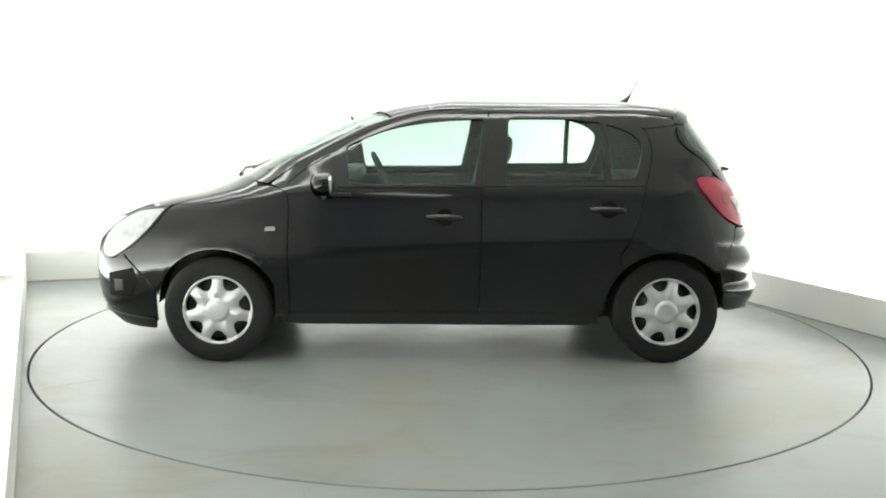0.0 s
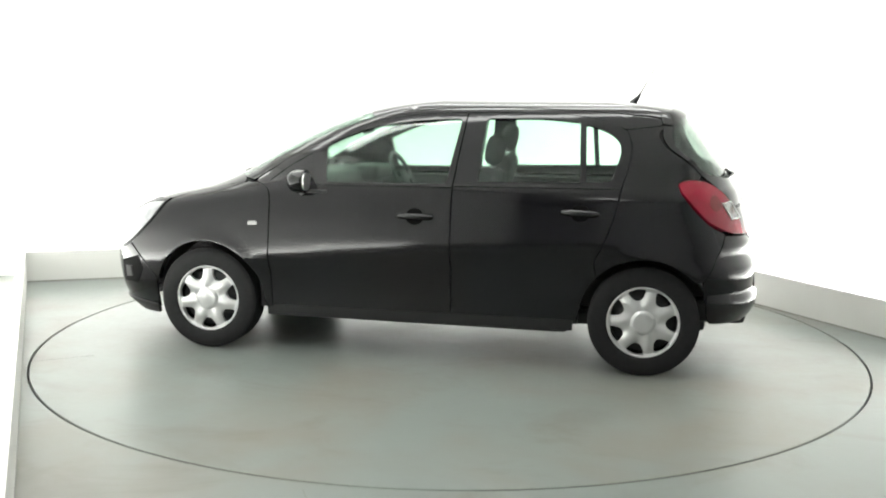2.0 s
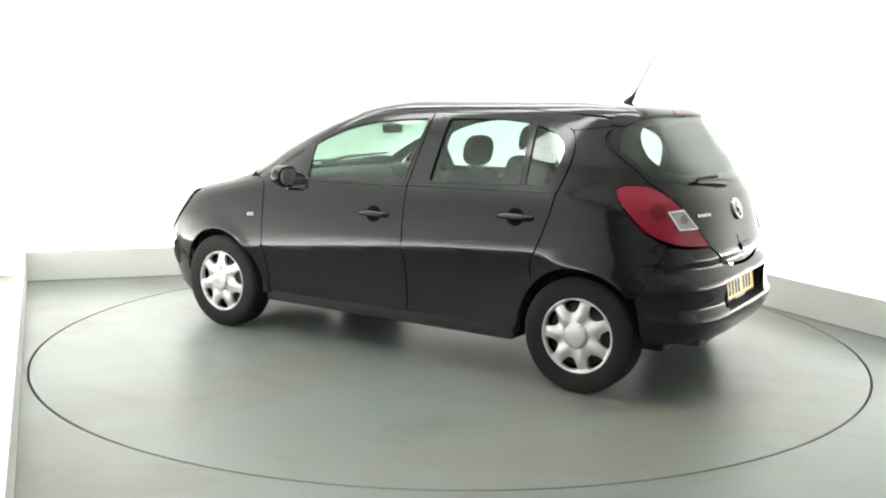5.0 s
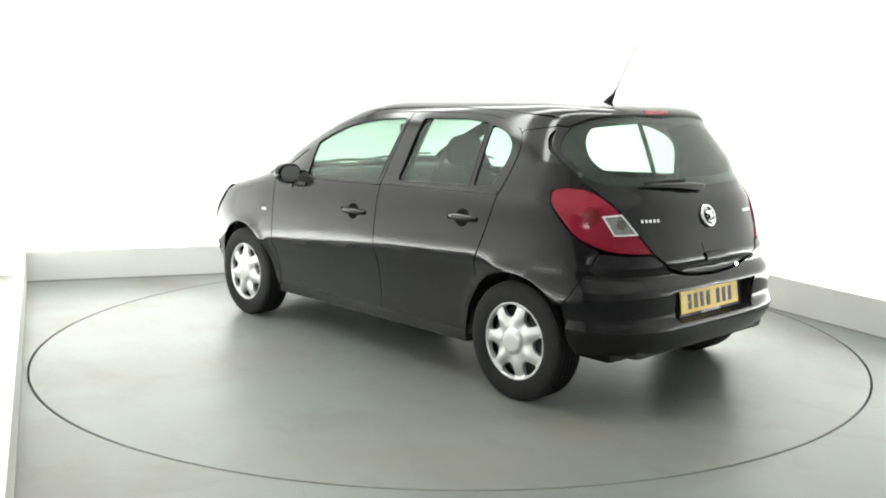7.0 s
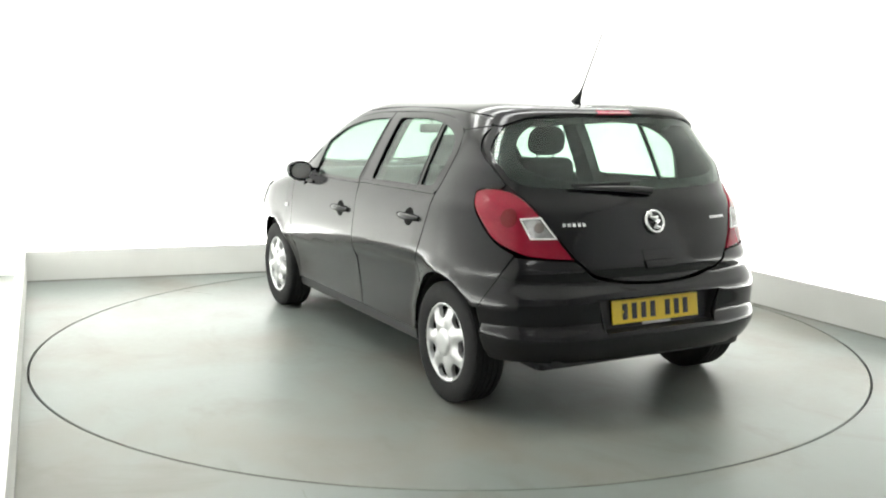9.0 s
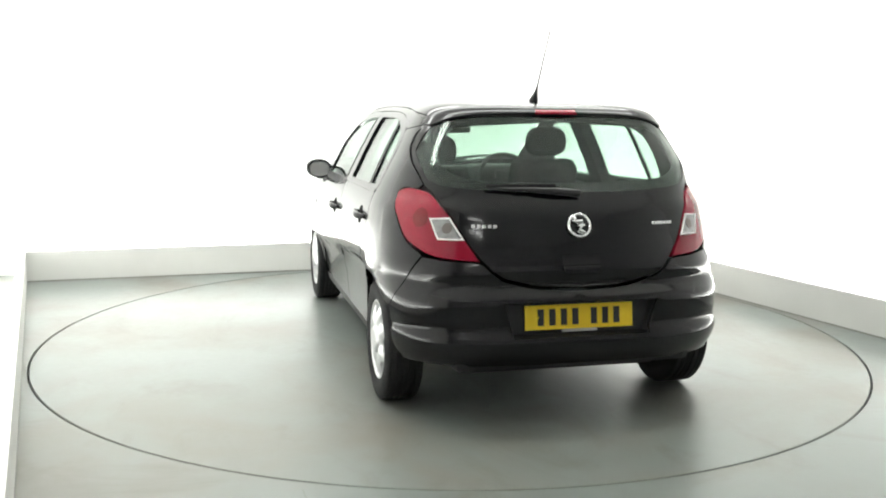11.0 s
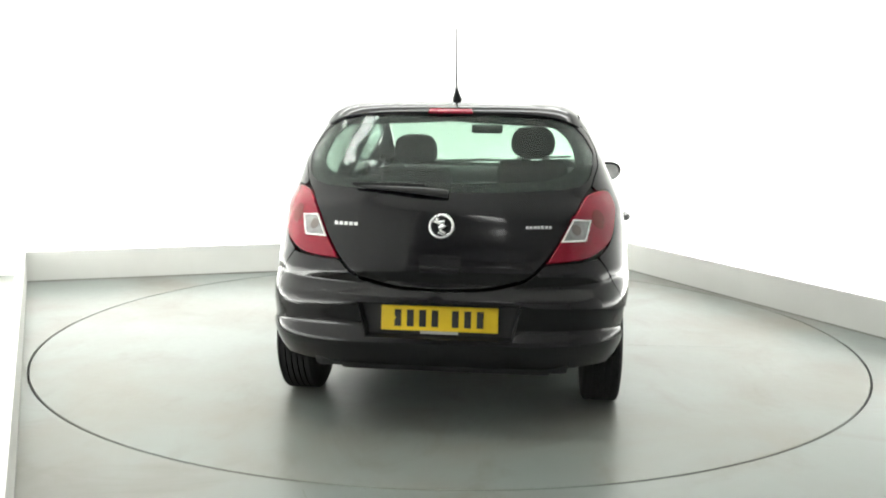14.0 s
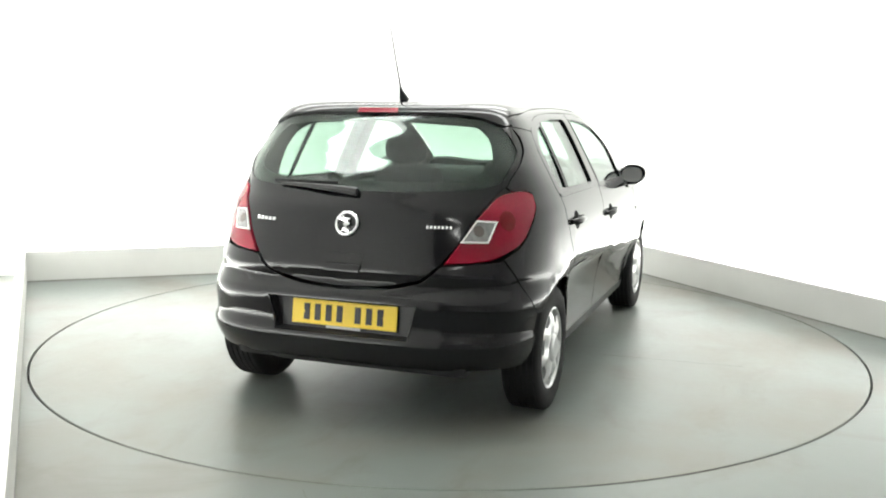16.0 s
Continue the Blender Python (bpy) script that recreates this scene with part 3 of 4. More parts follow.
    panel("belt_strip", belt2, lift_side, M_TRIM, d2, step=0.02, thick=0.008, out=0.004, mirror=m, edge=0.002)

    frame_loop = smooth_loop([(1.06, 1.012, 1)] + UPPER[1:-1] + [(-1.39, 1.352, 1), (-1.30, 1.3402, 1), (-1.215, 1.3291, 1), (-1.13, 1.318, 1)] + LOWER[1:-1] + [(0.978, 1.0, 1)])
    panel("roof_rail", frame_loop, lift_side, M_PAINT, car, step=0.025, mirror=m)
    sill = [(0.90, 0.295, 1), (-0.875, 0.295, 1), (-0.875, 0.215, 1), (0.90, 0.205, 1)]
    panel("sill", sill, lift_side, M_PLASTIC, car, step=0.03, thick=0.03, out=-0.014, mirror=m)
    pillar = [(-0.165, 0.96, 1), (-0.335, 0.96, 1), (-0.362, 1.40, 1), (-0.22, 1.40, 1)]
    panel("door_pillar", pillar, lift_side, M_TRIM, car, step=0.03, thick=0.05, out=-0.014, mirror=m)
    inner = [(0.95, 0.25, 1), (-0.90, 0.25, 1), (-0.93, 0.5, 1), (-1.12, 0.70, 1), (-1.16, 0.97, 1), (0.95, 0.955, 1)]
    panel("inner_side_panel", inner, lift_side, M_INTERIOR, car, step=0.08, thick=0.04, out=-0.03, mirror=m)

    q = [sb(-1.115, 1.0), sb(-1.145, 1.1), sb(-1.162, 1.22), sb(-1.131, 1.3165, 1), sb(-1.215, 1.3275, 1), sb(-1.30, 1.3387, 1), sb(-1.39, 1.3505, 1), rb(0.612, 1.335), rb(0.650, 1.295), rb(0.680, 1.235), rb(0.678, 1.13), rb(0.660, 1.078, 1),
         rb(0.683, 1.059), sb(-1.45, 1.062), sb(-1.405, 1.040), sb(-1.425, 0.99), sb(-1.493, 0.905), sb(-1.578, 0.825), sb(-1.662, 0.775, 1), sb(-1.622, 0.66), sb(-1.560, 0.53, 1)]
    q += [sb(x, z, 1) for x, z, _ in arc(-WHEELBASE, ARCH_R, 139, 42, 22)] + [sb(-0.987, 0.61), sb(-1.027, 0.70), sb(-1.072, 0.82), sb(-1.100, 0.92)]
    trim = [sb(-1.09, 0.96, 1), sb(-1.13, 1.1), sb(-1.15, 1.22), sb(-1.11, 1.33, 1), sb(-1.30, 1.385, 1), rb(0.52, 1.39, 1), rb(0.575, 1.33), rb(0.61, 1.2), rb(0.60, 1.10), rb(0.55, 0.98, 1), sb(-1.55, 0.96, 1)]
    panel("pillar_trim", smooth_loop(trim), lift_back, M_INTERIOR, car, scale=(0.014, 1), step=0.05, thick=0.02, out=-0.02, mirror=m)
    corner = [sb(-1.16, 1.325, 1), sb(-1.16, 1.405, 1), rb(0.40, 1.428, 1), rb(0.40, 1.375, 1), rb(0.55, 1.335, 1)]
    panel("roof_corner", corner, lift_back, M_PAINT, car, scale=(0.014, 1), step=0.03, thick=0.01, out=-0.006, mirror=m)
    panel("rear_quarter_panel", smooth_loop(q), lift_back, M_PAINT, car, scale=(0.014, 1), mirror=m)

    lamp = [sb(-1.410, 1.036), sb(-1.45, 1.056), rb(0.678, 1.055), rb(0.632, 1.034), rb(0.582, 0.958), rb(0.525, 0.855), rb(0.463, 0.758, 0.014), rb(0.575, 0.764), rb(0.66, 0.778), sb(-1.580, 0.832), sb(-1.497, 0.912), sb(-1.430, 0.99)]
    t = panel("tail_light", smooth_loop(lamp), lift_back, M_RED, car, scale=(0.014, 1), step=0.02, thick=0.03, out=0.006, mirror=m, edge=0.006, label="red and clear tail light")
    mid = (sb(-1.54, 0.925)[0] + rb(0.652, 0.925)[0]) / 2 - 1.0
    dk = [(mid + 2.6 * math.cos(k * 0.5236), 0.935 + 0.042 * math.sin(k * 0.5236)) for k in range(12)]
    panel("lamp_bowl", dk, lift_back, M_RED_DEEP, t, scale=(0.014, 1), step=0.02, thick=0.004, out=0.0075, mirror=m, edge=0.001, label="deep red lamp bowl")
    c0 = [rb(0.652, 0.935, 0.025), rb(0.572, 0.942, 0.02), rb(0.520, 0.846, 0.015), rb(0.628, 0.844, 0.03)]
    c1 = smooth_loop(c0)
    panel("reversing_lens", grow(c1, 0.86), lift_back, M_CLEARLENS, t, scale=(0.014, 1), step=0.015, thick=0.006, out=0.009, mirror=m, edge=0.002, label="clear reversing lens")
    cx, cz = np.mean([p[0] for p in c1]), np.mean([p[1] for p in c1])
    for dx, dz, rx, rz in ((-0.6, 0.004, 1.5, 0.024),):
        cup = [(cx + dx + rx * math.cos(k * 0.5236), cz + dz + rz * math.sin(k * 0.5236)) for k in range(12)]
        panel("bulb_cup", cup, lift_back, M_BULB, t, scale=(0.014, 1), step=0.02, thick=0.004, out=0.0105, mirror=m, edge=0.001, label="dark bulb cup behind the clear lens")
    panel("lens_frame", c1, lift_back, M_FRAME, t, holes=[grow(c1, 0.85)], scale=(0.014, 1), step=0.015, thick=0.006, out=0.012, mirror=m, edge=0.002, label="pale frame round the clear lens")

    head = [sf(1.51, 0.870, 1), sf(1.68, 0.842), sf(1.82, 0.775), sf(1.905, 0.695), sf(1.945, 0.605), sf(1.93, 0.570), sf(1.86, 0.570), sf(1.75, 0.635), sf(1.63, 0.735)]
    hl = smooth_loop(head)
    panel("headlight_bezel", grow(hl, 1.03), lift_front, M_TRIM, car, holes=[grow(hl, 0.93)], scale=(0.014, 1), step=0.025, thick=0.01, out=0.0075, mirror=m, edge=0.002)
    h = panel("headlight", hl, lift_front, M_LAMP, car, scale=(0.014, 1), step=0.025, thick=0.03, out=0.004, mirror=m, edge=0.006, label="clear headlight")

    # inner wheel arches
    for wx, yo in ((WHEELBASE, 0.80), (-WHEELBASE, 0.80)):
        n = 20
        bm = bmesh.new()
        rings = []
        for r, y in ((ARCH_R + 0.004, yo), (ARCH_R + 0.012, yo - 0.03), (ARCH_R + 0.01, 0.52), (0.05, 0.50)):
            rings.append([bm.verts.new((wx + r * math.cos(radians(2 + 176 * i / n)), s * (y - (0.16 * max(0, abs(math.cos(radians(2 + 176 * i / n))) - 0.6) if y > 0.6 and (math.cos(radians(2 + 176 * i / n)) > 0) == (wx > 0) else 0)), WHEEL_R + r * math.sin(radians(2 + 176 * i / n)))) for i in range(n + 1)])
        for a, b in zip(rings, rings[1:]):
            for i in range(n):
                bm.faces.new((a[i], a[i + 1], b[i + 1], b[i]))
        part("arch_liner", bm, M_PLASTIC, car, "", True)


mirrored(side_parts)


def both(half):
    """A whole outline from its left half, given from the middle below to the middle above."""
    return half + [(-p[0], *p[1:]) for p in half[::-1]]


tail_half = [rb(0.0, 0.638), rb(0.2, 0.650), rb(0.355, 0.684), rb(0.41, 0.722), rb(0.456, 0.768), rb(0.517, 0.855), rb(0.575, 0.962), rb(0.624, 1.040), rb(0.655, 1.078), rb(0.673, 1.13), rb(0.675, 1.235), rb(0.645, 1.295), rb(0.58, 1.370), rb(0.45, 1.4), rb(0.0, 1.418)]
glass_half = [rb(0.0, 1.053), rb(0.28, 1.058), rb(0.52, 1.070), rb(0.605, 1.084), rb(0.645, 1.112), rb(0.660, 1.16), rb(0.663, 1.232), rb(0.630, 1.288), rb(0.565, 1.352), rb(0.45, 1.383), rb(0.0, 1.397)]
hole = smooth_loop(both(glass_half), 1)
tailgate = panel("tailgate", smooth_loop(both(tail_half), 1), lift_back, M_PAINT, car, holes=[hole], scale=(0.012, 1), step=0.03)
panel("rear_window", [(p[0] * 1.006, p[1] + (0.006 if p[1] > 1.25 else -0.006)) for p in hole], lift_back, M_GLASS_REAR, tailgate, scale=(0.012, 1), step=0.03, thick=0.005, out=-0.004, edge=0.001, label="tinted rear window")
inner_half = [rb(0.0, 1.100), rb(0.3, 1.104), rb(0.49, 1.118), rb(0.575, 1.16), rb(0.588, 1.22), rb(0.55, 1.30), rb(0.48, 1.350), rb(0.0, 1.374)]
panel("window_surround", [(p[0] * 1.004, p[1]) for p in hole], lift_back, M_TRIM, tailgate, holes=[smooth_loop(both(inner_half), 2)], scale=(0.012, 1), step=0.03, thick=0.01, out=-0.012, edge=0.001, label="black glass border")

bump_half = [rb(0.0, 0.288), rb(0.5, 0.290), rb(0.66, 0.296), sb(-1.60, 0.30), sb(-1.578, 0.36, 1), sb(-1.566, 0.45, 1), sb(-1.556, 0.525, 1), sb(-1.622, 0.655), sb(-1.666, 0.766, 1), rb(0.58, 0.756), rb(0.462, 0.749), rb(0.41, 0.706), rb(0.355, 0.668), rb(0.2, 0.636), rb(0.0, 0.625)]
plate_hole = smooth_loop(both([rb(0.325, 0.425, 0.012), rb(0.362, 0.575, 0.012)]))
rear_bumper = panel("rear_bumper", smooth_loop(both(bump_half)), lift_back, M_PAINT, car, holes=[plate_hole], scale=(0.012, 1), step=0.028)

fb_half = [(0.0, 0.19), sf(1.85, 0.195), sf(1.70, 0.2), sf(1.612, 0.21, 1), sf(1.604, 0.395, 1), sf(1.695, 0.495), sf(1.795, 0.594, 1), sf(1.87, 0.562), sf(1.94, 0.560), (26, 0.60), (14, 0.66), (0.0, 0.68)]
front_bumper = panel("front_bumper", smooth_loop(both(fb_half), 1), lift_front, M_PAINT, car, scale=(0.014, 1))

edge_l = lift_side(np.array(WING_TOP[::-1]))
hood_half = [(1.27, 0.0), (1.2, 0.42)] + [(float(p[0]) + 0.004, float(p[1]) - 0.004) for p in edge_l] + [(1.64, 0.655), (1.77, 0.60), (1.87, 0.5), (1.945, 0.28), (1.97, 0.0)]
hood = panel("bonnet", smooth_loop([(p[0], p[1]) for p in hood_half] + [(p[0], -p[1]) for p in hood_half[::-1]], 1), lift_top, M_PAINT, car)
up = lift_side(np.array(UPPER))
screen_half = [(0.0, 0.985), (0.45, 0.985)] + [(float(p[1]) - 0.006, float(p[2])) for p in up[:5]] + [(0.3, 1.388), (0.0, 1.394)]
panel("windscreen", smooth_loop(screen_half + [(-p[0], p[1]) for p in screen_half[::-1]], 1), lift_screen, M_GLASS, car, thick=0.005, out=-0.003, label="green-tinted windscreen")
roof_half = [(0.415, 0.0), (0.395, 0.3)] + [(float(p[0]), float(p[1]) - 0.004) for p in up[4:]] + [(-1.405, 0.4), (-1.415, 0.0)]
roof = panel("roof", smooth_loop(roof_half + [(p[0], -p[1]) for p in roof_half[::-1]], 1), lift_top, M_PAINT, car, thick=0.02)
panel("headlining", [(p[0] * 0.97, p[1] * 0.97) for p in smooth_loop(roof_half + [(p[0], -p[1]) for p in roof_half[::-1]], 1)], lift_top, M_LINING, car, step=0.06, thick=0.01, out=-0.028)


# ---- wheels ----
def wheel(x, side_sign, spin):
    w = new("wheel")
    w.parent = car
    w.matrix_basis = pose(x, side_sign * (0.750 if x > 0 else 0.738), WHEEL_R, 0, spin, 0 if side_sign > 0 else 180)
    R = WHEEL_R
    prof = [(0.182, -0.07), (0.20, -0.088), (0.245, -0.094), (0.275, -0.088), (0.290, -0.080), (R - 0.001, -0.070)]
    for k in range(-2, 3):
        c = k * 0.0285
        prof += [(R, c - 0.012), (R, c + 0.0085), (R - 0.007, c + 0.010), (R - 0.007, c + 0.014)]
    prof += [(R - 0.001, 0.073), (0.290, 0.081), (0.275, 0.088), (0.245, 0.093), (0.215, 0.088), (0.196, 0.084), (0.184, 0.07)]
    verts, faces = lathe(prof, 64)
    bm = bmesh.new()
    bv = [bm.verts.new(v) for v in verts]
    for f in faces:
        bm.faces.new([bv[i] for i in f])
    part("tyre", bm, M_RUBBER, w, "black rubber tyre", True)
    verts, faces = lathe([(0.19, -0.06), (0.175, 0.0), (0.165, 0.045), (0.02, 0.045)], 48)
    part_rim = mesh_ob("rim", verts, faces, M_PLASTIC, w, "dark steel rim")
    # seven-window hubcap: rim ring, domed middle, spokes between round-ended windows
    ring = [(0.2 * math.cos(2 * math.pi * i / 84), 0.2 * math.sin(2 * math.pi * i / 84)) for i in range(84)]
    holes = []
    for k in range(7):
        a = 2 * math.pi * (k + 0.5) / 7 + math.pi / 2
        lp = []
        for r, da in ((0.118, -0.02), (0.126, -0.16), (0.150, -0.25), (0.172, -0.28), (0.179, -0.25), (0.183, 0.0), (0.179, 0.25), (0.172, 0.28), (0.150, 0.25), (0.126, 0.16), (0.118, 0.02)):
            lp.append((r * math.cos(a + da), r * math.sin(a + da)))
        holes.append(smooth_loop(lp, 1))
    v, f, rim = triangulate(ring, holes, 0.008)
    r = np.hypot(v[:, 0], v[:, 1])
    dome = curve([(0.0, 0.104), (0.045, 0.102), (0.06, 0.097), (0.066, 0.086), (0.073, 0.088), (0.10, 0.087), (0.14, 0.078), (0.165, 0.070), (0.178, 0.074), (0.188, 0.084), (0.2, 0.078)])
    ang = np.arctan2(v[:, 1], v[:, 0])
    y = dome(r) + 0.010 * np.cos(7 * (ang - math.pi / 2)) * np.clip((r - 0.07) / 0.05, 0, 1) * np.clip((0.18 - r) / 0.02, 0, 1)
    top = [(p[0], yy, p[1]) for p, yy in zip(v, y)]
    low = [(p[0] * 0.985, yy - 0.022, p[1] * 0.985) for p, yy in zip(v, y)]
    n = len(v)
    faces = [tuple(t[::-1]) for t in f] + [tuple(n + k for k in t) for t in f] + [(i, j, n + j, n + i) for i, j in rim]
    bm = bmesh.new()
    bv = [bm.verts.new(p) for p in top + low]
    for q in faces:
        bm.faces.new([bv[int(i)] for i in q])
    part("hubcap", bm, M_HUB, w, "silver seven-spoke plastic hubcap", True)
    return w


for wx in (WHEELBASE, -WHEELBASE):
    for sg in (1, -1):
        wheel(wx, sg, -12.9 if wx < 0 < sg else 0)

# ---- floor pan and cabin ----
bm = bmesh.new()
box(bm, 0.0, 0, 0.24, 3.2, 1.0, 0.10, 0.03)
box(bm, 0.0, 0, 0.24, 1.7, 1.5, 0.09, 0.03)
box(bm, -1.66, 0, 0.33, 0.3, 1.15, 0.14, 0.04)
part("floor_pan", bm, M_PLASTIC, car)


# ---- fittings of the tail ----
def tail_x(y, z):
    return -float(solve(lambda q: skin(-q, np.array([y]), np.array([z])), [0.5], [2.2])[0])


hp = lift_back(np.array(plate_hole))
bm = bmesh.new()
rim_v = [bm.verts.new(tuple(p + np.array([0.006, 0, 0]))) for p in hp]
mid_v = [bm.verts.new((-1.812 - 0.12 * (0.5 - p[2]), p[1] * 0.97, 0.5 + (p[2] - 0.5) * 0.94)) for p in hp]
for i in range(len(hp)):
    j = (i + 1) % len(hp)
    bm.faces.new((rim_v[i], rim_v[j], mid_v[j], mid_v[i]))
bm.faces.new(mid_v)
part("plate_recess", bm, M_PLASTIC, rear_bumper, "black number plate recess")

plate = new("number_plate")
plate.parent = rear_bumper
plate.matrix_basis = pose(-1.824, 0, 0.503, 0, 8, 0)
bm = bmesh.new()
box(bm, 0, 0, 0, 0.006, 0.52, 0.111, 0.0025)
part("plate_board", bm, M_YELLOW, plate, "yellow reflective plate")
x_at = 0.185
for k in range(7):
    bm = bmesh.new()
    box(bm, -0.004, x_at, 0, 0.003, 0.030, 0.074, 0.001, segs=1)
    part("plate_bar", bm, M_INK, plate)
    x_at -= 0.055 if k != 3 else 0.09
bm = bmesh.new()
box(bm, -0.002, 0, -0.062, 0.004, 0.17, 0.012, 0.001)
part("dealer_strip", bm, plain("pale_strip", (0.5, 0.5, 0.48), 0.5), plate)
for y in (0.20, -0.20):
    bm = bmesh.new()
    box(bm, -0.005, y, 0.0, 0.004, 0.012, 0.012, 0.002)
    part("plate_screw", bm, M_YELLOW, plate)

# round badge: a ring, a dark field and a curved bar
badge = new("badge")
badge.parent = tailgate
badge.matrix_basis = pose(tail_x(0, 0.91) - 0.006, 0, 0.91, 0, 0, 0) @ pose(0, 0, 0, 0, 20, 0)
verts, faces = lathe([(0.044, -0.004), (0.046, -0.009), (0.053, -0.010), (0.058, -0.005), (0.058, 0.004)], 40)
turn = pose(0, 0, 0, 0, 0, -90)
mesh_ob("ring", [turn @ Vector(v) for v in verts], faces, M_CHROME, badge)
verts, faces = lathe([(0.0, -0.003), (0.047, -0.003), (0.047, 0.006)], 32)
mesh_ob("field", [turn @ Vector(v) for v in verts], faces, M_TRIM, badge, "", False)
sw = [(-0.008, 0.020, 0.036), (-0.009, 0.034, 0.020), (-0.010, 0.012, 0.014), (-0.010, -0.010, 0.016), (-0.010, -0.016, 0.002), (-0.010, 0.006, -0.010), (-0.010, 0.008, -0.026), (-0.009, -0.020, -0.036)]
part("emblem_bar", tube(sw, [0.010, 0.010, 0.011, 0.012, 0.012, 0.013, 0.012, 0.008], 8), M_CHROME, badge, "", True)


def lettering(y0, y1, z, n, h):
    """Small raised silver bars in a row."""
    for k in range(n):
        y = y0 + (y1 - y0) * (k + 0.5) / n
        x = tail_x(y, z)
        bm = bmesh.new()
        box(bm, 0, 0, 0, 0.004, abs(y1 - y0) / n * 0.72, h, 0.001, pose(0, 0, 0, 0, 20, math.degrees(-0.25 * y)), 1)
        bmesh.ops.translate(bm, vec=(x - 0.002, y, z), verts=bm.verts)
        part("lettering_bar", bm, M_CHROME, tailgate)


lettering(0.492, 0.375, 0.909, 5, 0.017)
lettering(-0.366, -0.482, 0.911, 7, 0.014)

# grip below the badge
grip = smooth_loop(both([rb(0.088, 0.738, 1), rb(0.096, 0.785, 1)]))
panel("grip_recess", grip, lift_back, M_TRIM, tailgate, scale=(0.012, 1), step=0.03, thick=0.01, out=0.0025, edge=0.002)
lip = smooth_loop(both([rb(0.085, 0.700, 1), rb(0.092, 0.735, 1)]))
panel("grip_lip", lip, lift_back, M_PAINT, tailgate, scale=(0.012, 1), step=0.015, thick=0.012, out=0.010, edge=0.004)

# rear wiper
bm = tube([(tail_x(-0.02, 1.045) - 0.012, -0.02, 1.048), (tail_x(0.10, 1.06) - 0.028, 0.10, 1.060), (tail_x(0.25, 1.07) - 0.028, 0.25, 1.068), (tail_x(0.40, 1.075) - 0.026, 0.40, 1.073)], [0.019, 0.016, 0.010, 0.006], 8)
wiper = part("rear_wiper", bm, M_PLASTIC, tailgate, "black rear wiper", True)
bm = bmesh.new()
box(bm, tail_x(0.25, 1.085) - 0.014, 0.25, 1.083, 0.016, 0.33, 0.014, 0.004)
part("wiper_blade", bm, M_RUBBER, wiper)

# roof spoiler and its brake light
sp_half = [rb(0.0, 1.398), rb(0.3, 1.394), rb(0.48, 1.378), rb(0.59, 1.338, 0.01), rb(0.612, 1.345, 0.01), rb(0.575, 1.392), rb(0.45, 1.425), rb(0.3, 1.437), rb(0.0, 1.443)]
spoiler = panel("roof_spoiler", smooth_loop(both(sp_half)), lift_back, M_PAINT, car, scale=(0.012, 1), step=0.015, thick=0.03, out=0.008, edge=0.005, label="black roof spoiler over the rear window")
bl = smooth_loop(both([rb(0.105, 1.396, 0.006), rb(0.1, 1.414, 0.006)]))
panel("brake_light", bl, lift_back, M_RED, spoiler, scale=(0.012, 1), step=0.012, thick=0.006, out=0.011, edge=0.002, label="red high brake light")

# aerial
aerial = new("aerial")
aerial.parent = car
ax, az = -1.165, float(lift_top(np.array([[-1.165, 0.0]]))[0, 2])
part("aerial_base", tube([(ax + 0.03, 0, az - 0.006), (ax + 0.012, 0, az + 0.012), (ax - 0.012, 0, az + 0.04), (ax - 0.024, 0, az + 0.065)], [0.024, 0.021, 0.011, 0.005], 10), M_PLASTIC, aerial, "", True)
part("aerial_rod", tube([(ax - 0.02, 0, az + 0.055), (ax - 0.09, -0.003, az + 0.19), (ax - 0.165, -0.008, az + 0.335)], [0.0046, 0.0038, 0.0028], 6), M_PLASTIC, aerial, "", True)


